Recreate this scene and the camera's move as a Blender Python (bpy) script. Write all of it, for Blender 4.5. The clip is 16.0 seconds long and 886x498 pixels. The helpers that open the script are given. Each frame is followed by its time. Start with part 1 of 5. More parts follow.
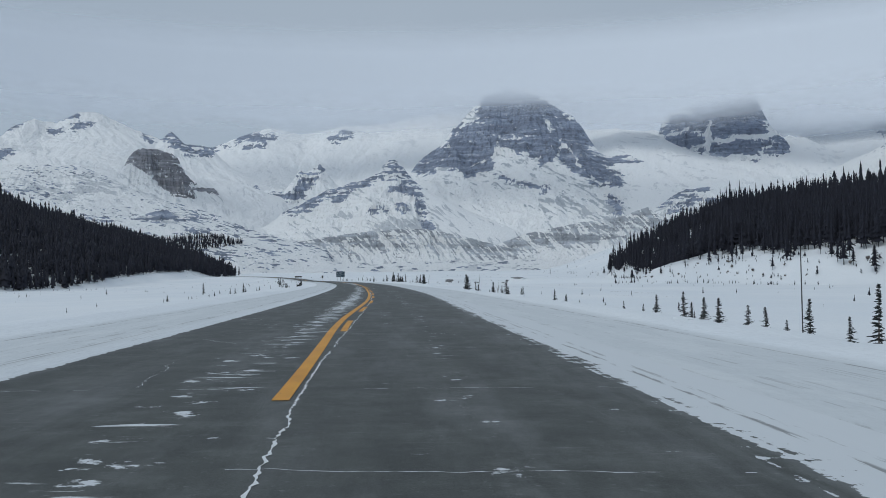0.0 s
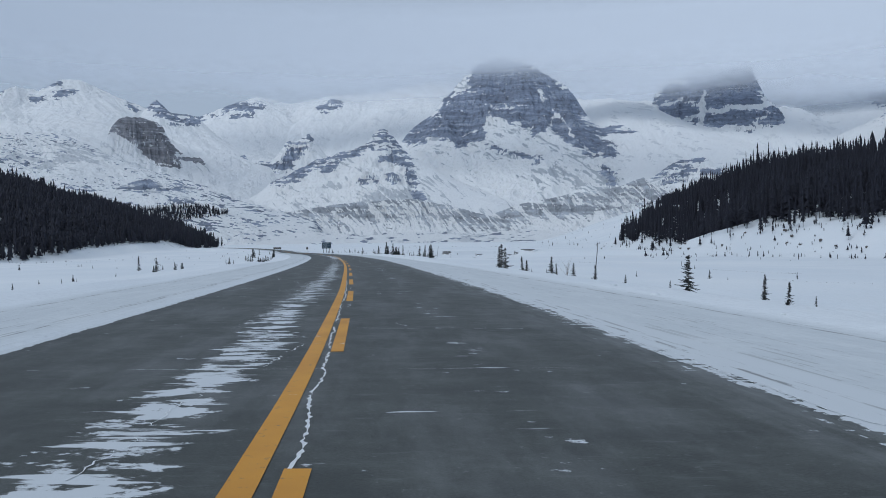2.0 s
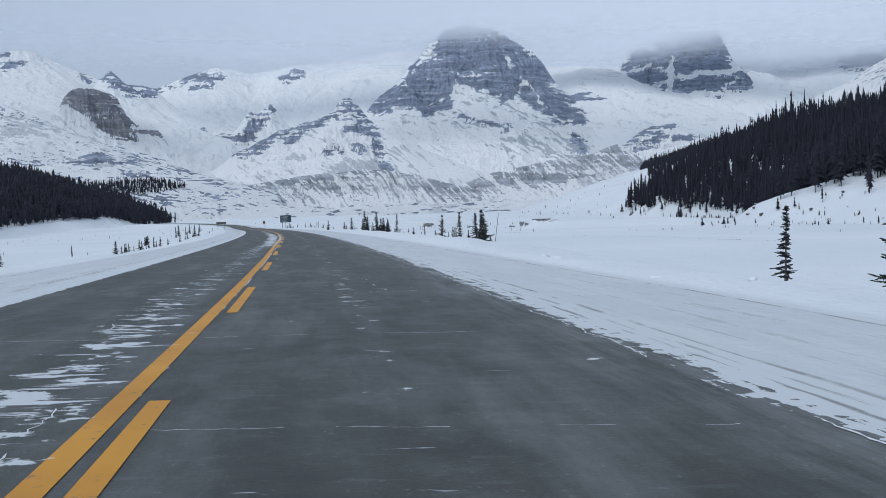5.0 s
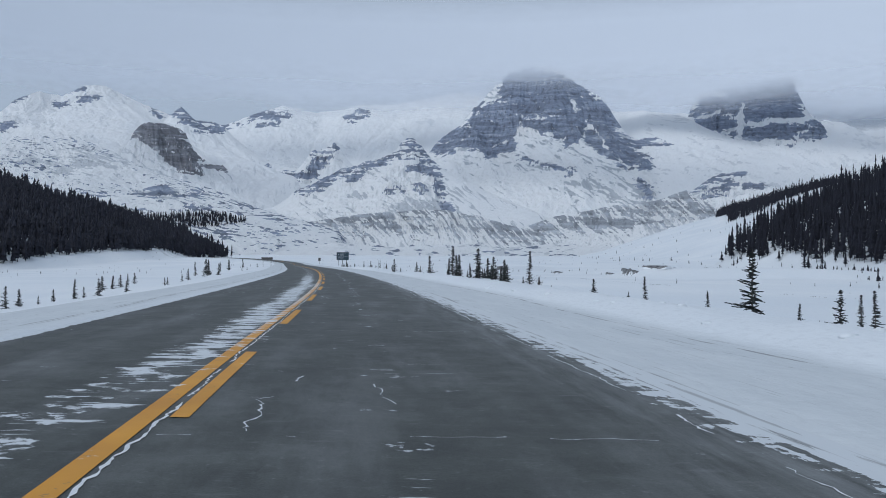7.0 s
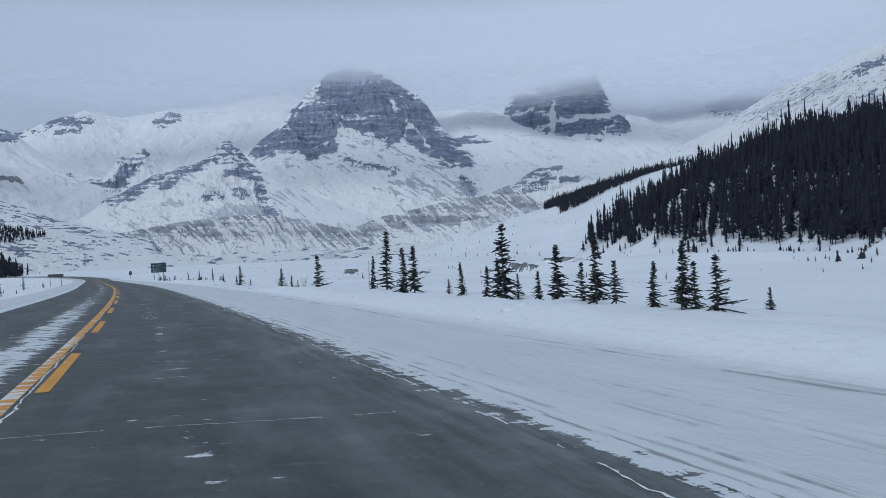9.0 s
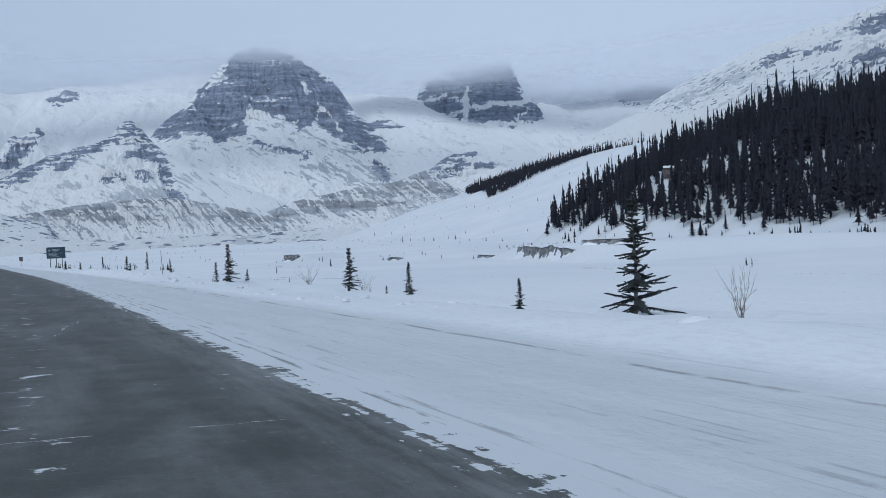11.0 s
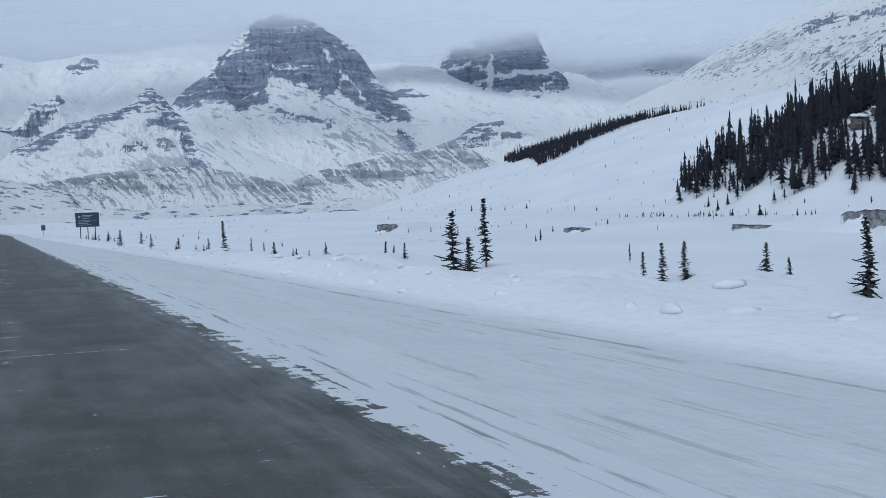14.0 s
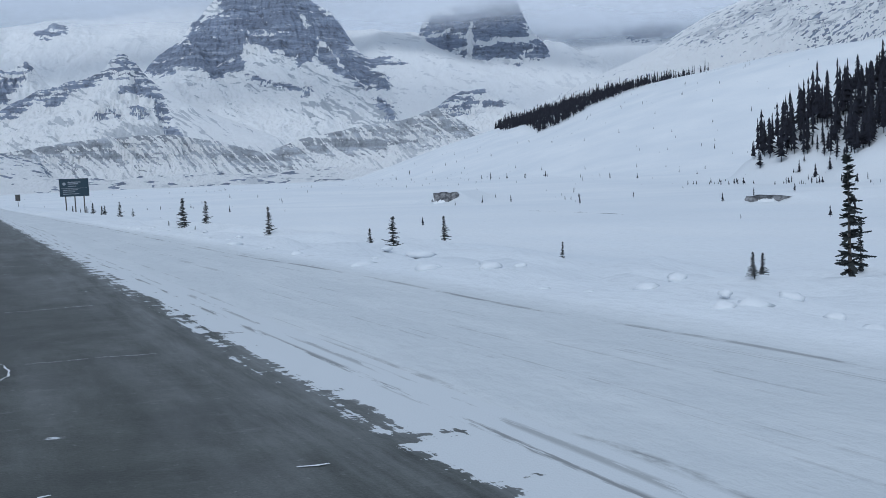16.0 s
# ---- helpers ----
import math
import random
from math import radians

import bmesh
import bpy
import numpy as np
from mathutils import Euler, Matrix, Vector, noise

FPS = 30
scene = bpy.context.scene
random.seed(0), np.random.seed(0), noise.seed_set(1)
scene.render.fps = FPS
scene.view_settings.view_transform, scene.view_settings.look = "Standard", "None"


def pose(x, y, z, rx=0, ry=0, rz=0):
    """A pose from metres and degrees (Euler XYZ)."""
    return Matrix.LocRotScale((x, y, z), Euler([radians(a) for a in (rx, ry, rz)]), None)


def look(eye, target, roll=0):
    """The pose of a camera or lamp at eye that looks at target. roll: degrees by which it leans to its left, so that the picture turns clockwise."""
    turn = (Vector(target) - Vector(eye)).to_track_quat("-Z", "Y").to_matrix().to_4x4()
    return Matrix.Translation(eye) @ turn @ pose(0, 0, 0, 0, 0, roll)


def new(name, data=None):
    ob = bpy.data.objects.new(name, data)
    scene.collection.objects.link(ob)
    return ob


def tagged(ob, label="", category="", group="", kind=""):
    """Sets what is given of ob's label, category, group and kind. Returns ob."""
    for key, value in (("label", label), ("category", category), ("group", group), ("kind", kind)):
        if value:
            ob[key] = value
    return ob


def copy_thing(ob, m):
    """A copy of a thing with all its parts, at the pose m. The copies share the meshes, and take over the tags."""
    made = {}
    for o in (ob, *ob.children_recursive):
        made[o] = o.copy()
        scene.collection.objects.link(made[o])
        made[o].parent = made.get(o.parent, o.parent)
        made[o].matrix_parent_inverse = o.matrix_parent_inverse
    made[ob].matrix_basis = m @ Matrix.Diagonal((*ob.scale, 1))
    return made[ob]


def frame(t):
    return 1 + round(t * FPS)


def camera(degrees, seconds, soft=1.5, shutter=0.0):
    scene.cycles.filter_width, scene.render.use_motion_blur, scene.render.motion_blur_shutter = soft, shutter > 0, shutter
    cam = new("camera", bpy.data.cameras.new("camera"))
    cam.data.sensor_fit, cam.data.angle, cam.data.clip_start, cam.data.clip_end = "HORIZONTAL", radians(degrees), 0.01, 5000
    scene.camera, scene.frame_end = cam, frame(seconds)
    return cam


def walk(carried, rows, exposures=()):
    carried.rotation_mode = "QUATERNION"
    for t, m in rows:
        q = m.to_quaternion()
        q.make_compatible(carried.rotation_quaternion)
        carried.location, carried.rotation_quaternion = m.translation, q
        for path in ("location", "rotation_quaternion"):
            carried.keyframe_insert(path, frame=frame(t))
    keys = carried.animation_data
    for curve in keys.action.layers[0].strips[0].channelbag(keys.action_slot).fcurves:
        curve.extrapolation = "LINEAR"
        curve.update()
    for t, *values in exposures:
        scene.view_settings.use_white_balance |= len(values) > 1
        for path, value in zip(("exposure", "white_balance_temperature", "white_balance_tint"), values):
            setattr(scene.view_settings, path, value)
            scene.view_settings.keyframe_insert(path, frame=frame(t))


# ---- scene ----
EYE = 1.25
DRIVE = [  # seconds, x, y, yaw, pitch, roll of the camera in the car
    (0.0, 0.00, 0.00, 3.30, 1.83, 0.89),
    (0.5, -1.42, 10.10, 3.24, 2.56, -0.76),
    (1.0, -2.75, 20.16, -1.13, -0.30, -0.23),
    (1.5, -4.03, 30.15, 1.93, 0.64, 0.22),
    (2.0, -5.29, 40.09, 2.63, -0.08, 0.82),
    (2.5, -6.55, 49.96, -0.93, 0.12, 2.18),
    (3.0, -7.83, 59.77, -2.55, -1.09, 2.48),
    (3.5, -9.15, 69.52, -1.34, -0.62, 2.94),
    (3.7, -9.68, 73.40, -1.60, -0.52, 3.23),
    (5.8, -15.75, 113.45, 2.45, -2.75, 1.57),
    (6.0, -16.38, 117.20, 3.29, -1.91, 2.13),
    (6.5, -17.96, 126.53, 4.58, 0.48, 1.56),
    (7.0, -19.58, 135.78, 4.29, 0.84, -0.05),
    (7.5, -21.25, 144.97, 0.24, -0.39, 1.12),
    (8.0, -22.94, 154.09, -2.51, 0.14, 2.38),
    (8.5, -24.67, 163.14, -4.85, 0.59, 2.23),
    (9.0, -26.43, 172.12, -7.36, 0.67, 3.02),
    (9.5, -28.22, 181.03, -9.92, 1.01, 3.60),
    (9.7, -28.94, 184.58, -11.37, -0.03, 3.04),
    (11.8, -36.78, 221.14, -13.87, -1.02, 2.94),
    (12.0, -37.56, 224.56, -14.03, -1.90, 2.90),
    (12.5, -39.50, 233.06, -13.72, -2.46, 3.17),
    (13.0, -41.48, 241.49, -13.58, -2.02, 2.85),
    (13.5, -43.48, 249.85, -13.15, -2.05, 2.56),
    (14.0, -45.51, 258.14, -12.25, -2.37, 2.53),
    (14.5, -47.57, 266.36, -12.76, -3.26, 2.25),
    (15.0, -49.64, 274.50, -12.31, -3.19, 3.01),
    (15.5, -51.73, 282.59, -13.58, -3.47, 2.57),
    (16.0, -53.83, 290.60, -13.87, -4.44, 2.60),
]
cam = camera(54.72, 16.0, soft=0.75)
walk(cam, [(t, pose(x, y, EYE, 90 + pitch, roll, yaw)) for t, x, y, yaw, pitch, roll in DRIVE],
     [(0.0, -0.28, 6420, 6), (1.5, -0.27, 6080, 8), (3.5, -0.22, 6060, 8), (6.0, 0.02, 6200, 10), (7.0, -0.21, 6150, 9), (9.0, -0.28, 5920, 8), (12.0, -0.16, 5920, 8), (16.0, -0.16, 5920, 8)])

# ---- light ----
world = bpy.data.worlds.new("overcast")
scene.world = world
world.use_nodes = True
wn = world.node_tree
wn.nodes.clear()
w_out = wn.nodes.new("ShaderNodeOutputWorld")
w_bg = wn.nodes.new("ShaderNodeBackground")
w_sky = wn.nodes.new("ShaderNodeTexSky")
w_sky.sky_type, w_sky.sun_disc = "NISHITA", False
w_sky.sun_elevation, w_sky.sun_rotation = radians(38), radians(150)
w_skylow = wn.nodes.new("ShaderNodeVectorMath")
w_skylow.operation = "SCALE"
w_skylow.inputs["Scale"].default_value = 0.08
w_co = wn.nodes.new("ShaderNodeTexCoord")
w_map = wn.nodes.new("ShaderNodeMapping")
w_map.inputs["Scale"].default_value = (0.9, 0.9, 1.7)
w_noise = wn.nodes.new("ShaderNodeTexNoise")
w_noise.inputs["Scale"].default_value, w_noise.inputs["Detail"].default_value = 1.7, 5.0
w_noise.inputs["Roughness"].default_value = 0.5
w_ramp = wn.nodes.new("ShaderNodeValToRGB")
w_ramp.color_ramp.elements[0].position, w_ramp.color_ramp.elements[1].position = 0.28, 0.72
w_ramp.color_ramp.elements[0].color = (0.50, 0.60, 0.745, 1)
w_ramp.color_ramp.elements[1].color = (0.575, 0.665, 0.80, 1)
w_mix = wn.nodes.new("ShaderNodeMixRGB")
w_mix.inputs["Fac"].default_value = 0.93
wn.links.new(w_co.outputs["Generated"], w_map.inputs["Vector"])
wn.links.new(w_map.outputs["Vector"], w_noise.inputs["Vector"])
wn.links.new(w_noise.outputs["Fac"], w_ramp.inputs["Fac"])
wn.links.new(w_sky.outputs["Color"], w_skylow.inputs[0])
wn.links.new(w_skylow.outputs["Vector"], w_mix.inputs["Color1"])
wn.links.new(w_ramp.outputs["Color"], w_mix.inputs["Color2"])
wn.links.new(w_mix.outputs["Color"], w_bg.inputs["Color"])
wn.links.new(w_bg.outputs["Background"], w_out.inputs["Surface"])
w_bg.inputs["Strength"].default_value = 0.82
sun = new("sun", bpy.data.lights.new("sun", "SUN"))
sun.data.energy, sun.data.angle, sun.data.color = 1.35, radians(60), (1.0, 0.985, 0.965)
sun.matrix_world = look((0, 0, 50), (30, 40, 0))


# ---- noise and materials ----
def lattice(ix, iy, seed):
    n = (ix * 374761393 + iy * 668265263 + seed * 974634777) & 0xFFFFFFFF
    n = ((n ^ (n >> 13)) * 1274126177) & 0xFFFFFFFF
    return ((n ^ (n >> 16)) & 0xFFFF) / 32767.5 - 1.0


def smooth_noise(x, y, seed=0):
    """Value noise from -1 to 1 on arrays."""
    x, y = np.asarray(x, float), np.asarray(y, float)
    ix, iy = np.floor(x).astype(np.int64), np.floor(y).astype(np.int64)
    fx, fy = x - ix, y - iy
    fx, fy = fx * fx * (3 - 2 * fx), fy * fy * (3 - 2 * fy)
    a, b = lattice(ix, iy, seed), lattice(ix + 1, iy, seed)
    c, d = lattice(ix, iy + 1, seed), lattice(ix + 1, iy + 1, seed)
    return (a + (b - a) * fx) * (1 - fy) + (c + (d - c) * fx) * fy


def fractal(x, y, octaves=5, seed=0, ridged=False, gain=0.5):
    total, amp, norm = 0.0, 1.0, 0.0
    for k in range(octaves):
        n = smooth_noise(x * 2 ** k + 17.3 * k, y * 2 ** k - 9.1 * k, seed + k)
        total = total + amp * ((1 - 2 * np.abs(n)) if ridged else n)
        norm += amp
        amp *= gain
    return total / norm


def ease(a, b, x):
    t = np.clip((np.asarray(x, float) - a) / (b - a), 0, 1)
    return t * t * (3 - 2 * t)


class Mat:
    """A small builder for node materials."""

    def __init__(self, name):
        self.mat = bpy.data.materials.new(name)
        self.mat.use_nodes = True
        self.t = self.mat.node_tree
        self.bsdf = self.t.nodes["Principled BSDF"]

    def node(self, kind, **values):
        n = self.t.nodes.new(kind)
        for key, value in values.items():
            n.inputs[key.replace("_", " ")].default_value = value
        return n

    def link(self, a, b):
        self.t.links.new(a, b)

    def coords(self, which="Object", scale=(1, 1, 1), rotation=(0, 0, 0)):
        c, m = self.node("ShaderNodeTexCoord"), self.node("ShaderNodeMapping")
        m.inputs["Scale"].default_value = scale
        m.inputs["Rotation"].default_value = rotation
        self.link(c.outputs[which], m.inputs["Vector"])
        return m.outputs["Vector"]

    def noise(self, vector, scale, detail=4.0, rough=0.55):
        n = self.node("ShaderNodeTexNoise", Scale=scale, Detail=detail, Roughness=rough)
        self.link(vector, n.inputs["Vector"])
        return n.outputs["Fac"]

    def ramp(self, fac, stops):
        r = self.node("ShaderNodeValToRGB")
        while len(r.color_ramp.elements) < len(stops):
            r.color_ramp.elements.new(0.5)
        for e, (p, c) in zip(r.color_ramp.elements, stops):
            e.position = p
            e.color = (*c, 1) if isinstance(c, tuple) else (c, c, c, 1)
        self.link(fac, r.inputs["Fac"])
        return r.outputs["Color"]

    def math(self, op, a, b=None, c=None):
        n = self.node("ShaderNodeMath")
        n.operation = op
        for k, v in enumerate((a, b, c)):
            if v is None:
                continue
            if isinstance(v, (int, float)):
                n.inputs[k].default_value = v
            else:
                self.link(v, n.inputs[k])
        return n.outputs[0]

    def mix(self, fac, a, b):
        n = self.node("ShaderNodeMixRGB")
        for key, v in (("Fac", fac), ("Color1", a), ("Color2", b)):
            if isinstance(v, tuple):
                n.inputs[key].default_value = (*v, 1)
            elif isinstance(v, (int, float)):
                n.inputs[key].default_value = v
            else:
                self.link(v, n.inputs[key])
        return n.outputs["Color"]

    def bump(self, height, strength, distance):
        b = self.node("ShaderNodeBump", Strength=strength, Distance=distance)
        self.link(height, b.inputs["Height"])
        self.link(b.outputs["Normal"], self.bsdf.inputs["Normal"])

    def colour(self, c):
        if isinstance(c, tuple):
            self.bsdf.inputs["Base Color"].default_value = (*c, 1)
        else:
            self.link(c, self.bsdf.inputs["Base Color"])

    def rough(self, r):
        if isinstance(r, float):
            self.bsdf.inputs["Roughness"].default_value = r
        else:
            self.link(r, self.bsdf.inputs["Roughness"])


def plain(name, colour, roughness=0.6, metal=0.0, vary=0.15, scale=8.0):
    m = Mat(name)
    n = m.noise(m.coords(), scale, 5)
    dark = tuple(c * (1 - vary) for c in colour)
    m.colour(m.ramp(n, [(0.3, dark), (0.7, colour)]))
    m.rough(roughness)
    m.bsdf.inputs["Metallic"].default_value = metal
    return m.mat


def snow_ground():
    """UV holds metres across (from the yellow line) and metres along."""
    m = Mat("wind_packed_snow")
    v = m.coords()
    big = m.noise(v, 0.03, 5)
    streak = m.noise(m.coords(scale=(0.9, 0.09, 1), rotation=(0, 0, 0.25)), 0.6, 6, 0.6)
    base = m.mix(m.ramp(big, [(0.35, 0.0), (0.7, 1.0)]), (0.69, 0.73, 0.77), (0.79, 0.815, 0.835))
    base = m.mix(m.math("MULTIPLY", m.ramp(streak, [(0.45, 0.0), (0.75, 1.0)]), 0.4), base, (0.70, 0.75, 0.80))
    uv = m.coords("UV")
    sep = m.node("ShaderNodeSeparateXYZ")
    m.link(uv, sep.inputs[0])
    q = m.math("ABSOLUTE", sep.outputs["X"])
    verge = m.math("MULTIPLY", m.ramp(m.math("DIVIDE", q, 20.0), [(0.19, 0.0), (0.23, 1.0)]), m.ramp(m.math("DIVIDE", q, 20.0), [(0.362, 1.0), (0.385, 0.0)]))
    # packed, slightly grey shoulder with broken tyre and plough lines
    base = m.mix(m.math("MULTIPLY", verge, 0.9), base, (0.545, 0.58, 0.605))
    line = m.noise(m.coords("UV", (13.0, 0.07, 1)), 1.0, 3, 0.5)
    gap = m.noise(m.coords("UV", (2.5, 0.6, 1)), 1.0, 6, 0.7)
    dirt = m.math("MULTIPLY", m.ramp(line, [(0.59, 0.0), (0.61, 1.0)]), m.ramp(gap, [(0.50, 0.0), (0.56, 1.0)]))
    base = m.mix(m.math("MULTIPLY", m.math("MULTIPLY", dirt, verge), 0.45), base, (0.24, 0.25, 0.26))
    sway = m.math("ADD", q, m.math("MULTIPLY", m.math("SUBTRACT", m.noise(m.coords("UV", (0.0, 0.05, 1)), 1.0, 4), 0.5), 0.9))
    for offset in (4.72, 4.86, 7.18):
        rut = m.ramp(m.math("ABSOLUTE", m.math("SUBTRACT", sway, offset)), [(0.016, 1.0), (0.042, 0.0)])
        base = m.mix(m.math("MULTIPLY", m.math("MULTIPLY", rut, m.ramp(gap, [(0.45, 0.0), (0.53, 1.0)])), 0.65), base, (0.13, 0.135, 0.14))
    crust = m.noise(m.coords("UV", (1.4, 0.22, 1)), 1.0, 7, 0.65)
    base = m.mix(m.math("MULTIPLY", m.math("MULTIPLY", m.ramp(crust, [(0.46, 0.0), (0.62, 1.0)]), verge), 0.5), base, (0.66, 0.69, 0.71))
    grain = m.noise(m.coords("UV", (9.0, 3.0, 1)), 1.0, 6, 0.75)
    base = m.mix(m.math("MULTIPLY", m.ramp(grain, [(0.48, 0.0), (0.66, 1.0)]), 0.22), base, (0.42, 0.45, 0.48))
    # sparse twigs and gravel that break through the crust
    grit = m.noise(v, 1.7, 8, 0.75)
    patch = m.noise(v, 0.02, 3)
    twig = m.math("MULTIPLY", m.ramp(grit, [(0.66, 0.0), (0.70, 1.0)]), m.ramp(patch, [(0.50, 0.0), (0.60, 1.0)]))
    base = m.mix(m.math("MULTIPLY", twig, 0.75), base, (0.16, 0.14, 0.12))
    m.colour(base)
    m.rough(0.75)
    m.bump(m.math("ADD", m.noise(v, 0.8, 7, 0.6), m.math("ADD", m.math("MULTIPLY", streak, 0.5), m.math("ADD", m.math("MULTIPLY", crust, 0.25), m.math("MULTIPLY", grain, 0.12)))), 0.6, 0.16)
    return m.mat


def blown_snow(m):
    """Mask of the snow blown over the road. UV holds metres across (from the yellow line) and metres along."""
    uv = m.coords("UV")
    sep = m.node("ShaderNodeSeparateXYZ")
    m.link(uv, sep.inputs[0])
    across = sep.outputs["X"]
    # thick left of the line and along the edges, thin elsewhere
    lane = m.ramp(m.math("DIVIDE", sep.outputs["Y"], 300.0), [(0.0, 0.3), (0.10, 0.8), (0.15, 1.0), (0.20, 0.82), (0.34, 0.85), (0.41, 0.45), (0.46, 0.6), (0.51, 1.12), (0.65, 1.12), (0.75, 0.6)])
    near_line = m.ramp(m.math("DIVIDE", sep.outputs["Y"], 300.0), [(0.46, 0.85), (0.52, 0.40), (0.62, 0.40), (0.70, 0.8)])
    wander = m.math("MULTIPLY", m.math("SUBTRACT", m.noise(m.coords("UV", (0.0, 0.11, 1)), 1.0, 4), 0.5), 1.1)
    left = m.ramp(m.math("ABSOLUTE", m.math("ADD", m.math("ADD", across, near_line), wander)), [(0.18, 1.0), (0.75, 0.0)])
    left = m.math("MULTIPLY", m.math("MULTIPLY", left, lane), 0.185)
    comb = m.noise(m.coords("UV", (8.0, 0.45, 1)), 1.0, 5, 0.65)
    edge = m.math("ADD", 4.15, m.math("MULTIPLY", m.ramp(m.math("DIVIDE", sep.outputs["Y"], 300.0), [(0.30, 0.0), (0.42, 1.0), (0.62, 1.0), (0.74, 0.0)]), 0.16))
    edge = m.math("SUBTRACT", edge, m.math("MULTIPLY", m.ramp(m.math("DIVIDE", sep.outputs["Y"], 300.0), [(0.10, 1.0), (0.20, 0.0)]), 0.40))
    rim = m.math("ADD", m.math("MULTIPLY", m.math("SUBTRACT", across, edge), 0.75), m.math("MULTIPLY", m.math("SUBTRACT", comb, 0.5), 0.75))
    rim = m.math("ADD", rim, m.math("MULTIPLY", m.math("SUBTRACT", m.noise(uv, 3.0, 6, 0.7), 0.5), 0.55))
    finger = m.noise(m.coords("UV", (0.55, 5.5, 1)), 1.0, 6, 0.66)
    rim = m.math("ADD", rim, m.math("MULTIPLY", m.math("SUBTRACT", finger, 0.5), 0.6))
    right = m.math("MULTIPLY", m.ramp(rim, [(0.0, 0.0), (0.10, 1.0)]), 0.5)
    middle = m.ramp(m.math("ABSOLUTE", m.math("SUBTRACT", across, 1.9)), [(0.10, 0.058), (0.45, 0.0)])
    far_left = m.math("MULTIPLY", m.ramp(m.math("DIVIDE", across, -4.0), [(0.92, 0.0), (0.965, 1.0)]), 0.40)
    drift = m.noise(m.coords("UV", (1.1, 1.5, 1)), 1.6, 7, 0.66)
    wisp = m.noise(m.coords("UV", (0.5, 3.4, 1)), 1.3, 6, 0.64)
    field = m.math("ADD", m.math("MAXIMUM", drift, m.math("SUBTRACT", wisp, 0.02)), m.math("ADD", m.math("ADD", left, middle), m.math("ADD", right, far_left)))
    return m.ramp(field, [(0.672, 0.0), (0.702, 1.0)])


def asphalt():
    """UV holds metres across (from the yellow line) and metres along."""
    m = Mat("cold_asphalt_with_blown_snow")
    uv = m.coords("UV")
    sep = m.node("ShaderNodeSeparateXYZ")
    m.link(uv, sep.inputs[0])
    across = sep.outputs["X"]
    fine = m.noise(uv, 60.0, 3, 0.7)
    blotch = m.noise(m.coords("UV", (1.2, 0.12, 1)), 1.0, 5)
    base = m.ramp(blotch, [(0.3, (0.024, 0.0285, 0.0245)), (0.7, (0.044, 0.050, 0.0435))])
    base = m.mix(0.4, base, m.ramp(fine, [(0.3, (0.012, 0.014, 0.0125)), (0.7, (0.105, 0.112, 0.104))]))
    speck = m.noise(uv, 14.0, 6, 0.75)
    base = m.mix(m.ramp(speck, [(0.60, 0.0), (0.70, 0.4)]), base, (0.36, 0.38, 0.38))
    # worn, lighter and darker patches, and faint marks drawn across the lane
    patch = m.noise(uv, 1.3, 7, 0.7)
    base = m.mix(m.ramp(patch, [(0.40, 0.55), (0.50, 0.0)]), base, (0.017, 0.020, 0.0175))
    base = m.mix(m.ramp(patch, [(0.52, 0.0), (0.66, 0.35)]), base, (0.13, 0.14, 0.135))
    scuff = m.noise(m.coords("UV", (1.8, 7.0, 1)), 1.0, 6, 0.7)
    base = m.mix(m.ramp(scuff, [(0.58, 0.0), (0.74, 0.25)]), base, (0.26, 0.275, 0.275))
    # a thin salt and snow film between the wheel tracks
    film = m.noise(m.coords("UV", (0.5, 0.09, 1)), 2.2, 6, 0.65)
    base = m.mix(m.math("MULTIPLY", m.ramp(film, [(0.48, 0.0), (0.72, 1.0)]), 0.16), base, (0.45, 0.47, 0.49))
    dust = m.math("MULTIPLY", m.ramp(m.math("DIVIDE", across, 4.4), [(0.72, 0.0), (0.96, 1.0)]), m.ramp(m.noise(m.coords("UV", (5.0, 0.5, 1)), 1.0, 6, 0.7), [(0.40, 0.0), (0.62, 1.0)]))
    base = m.mix(m.math("MULTIPLY", dust, 0.22), base, (0.5, 0.53, 0.55))
    mask = blown_snow(m)
    base = m.mix(m.math("MULTIPLY", mask, 0.93), base, (0.63, 0.665, 0.695))
    # broken tyre lines in the snow along the edge
    sway = m.math("ADD", across, m.math("MULTIPLY", m.math("SUBTRACT", m.noise(m.coords("UV", (0.0, 0.03, 1)), 1.0, 3), 0.5), 0.5))
    sway = m.math("ADD", sway, m.math("MULTIPLY", m.ramp(m.math("DIVIDE", sep.outputs["Y"], 300.0), [(0.10, 1.0), (0.20, 0.0)]), 0.40))
    broken = m.noise(m.coords("UV", (9.0, 0.7, 1)), 1.0, 6, 0.7)
    for offset, strength in ((4.54, 0.7), (4.70, 0.45)):
        rut = m.ramp(m.math("ABSOLUTE", m.math("SUBTRACT", sway, offset)), [(0.016, 1.0), (0.045, 0.0)])
        base = m.mix(m.math("MULTIPLY", m.math("MULTIPLY", rut, m.ramp(broken, [(0.50, 0.0), (0.55, 1.0)])), strength), base, (0.12, 0.125, 0.125))
    m.colour(base)
    m.rough(m.ramp(mask, [(0.0, 0.62), (1.0, 0.8)]))
    m.bump(m.math("ADD", fine, m.math("MULTIPLY", mask, 1.5)), 0.3, 0.012)
    return m.mat


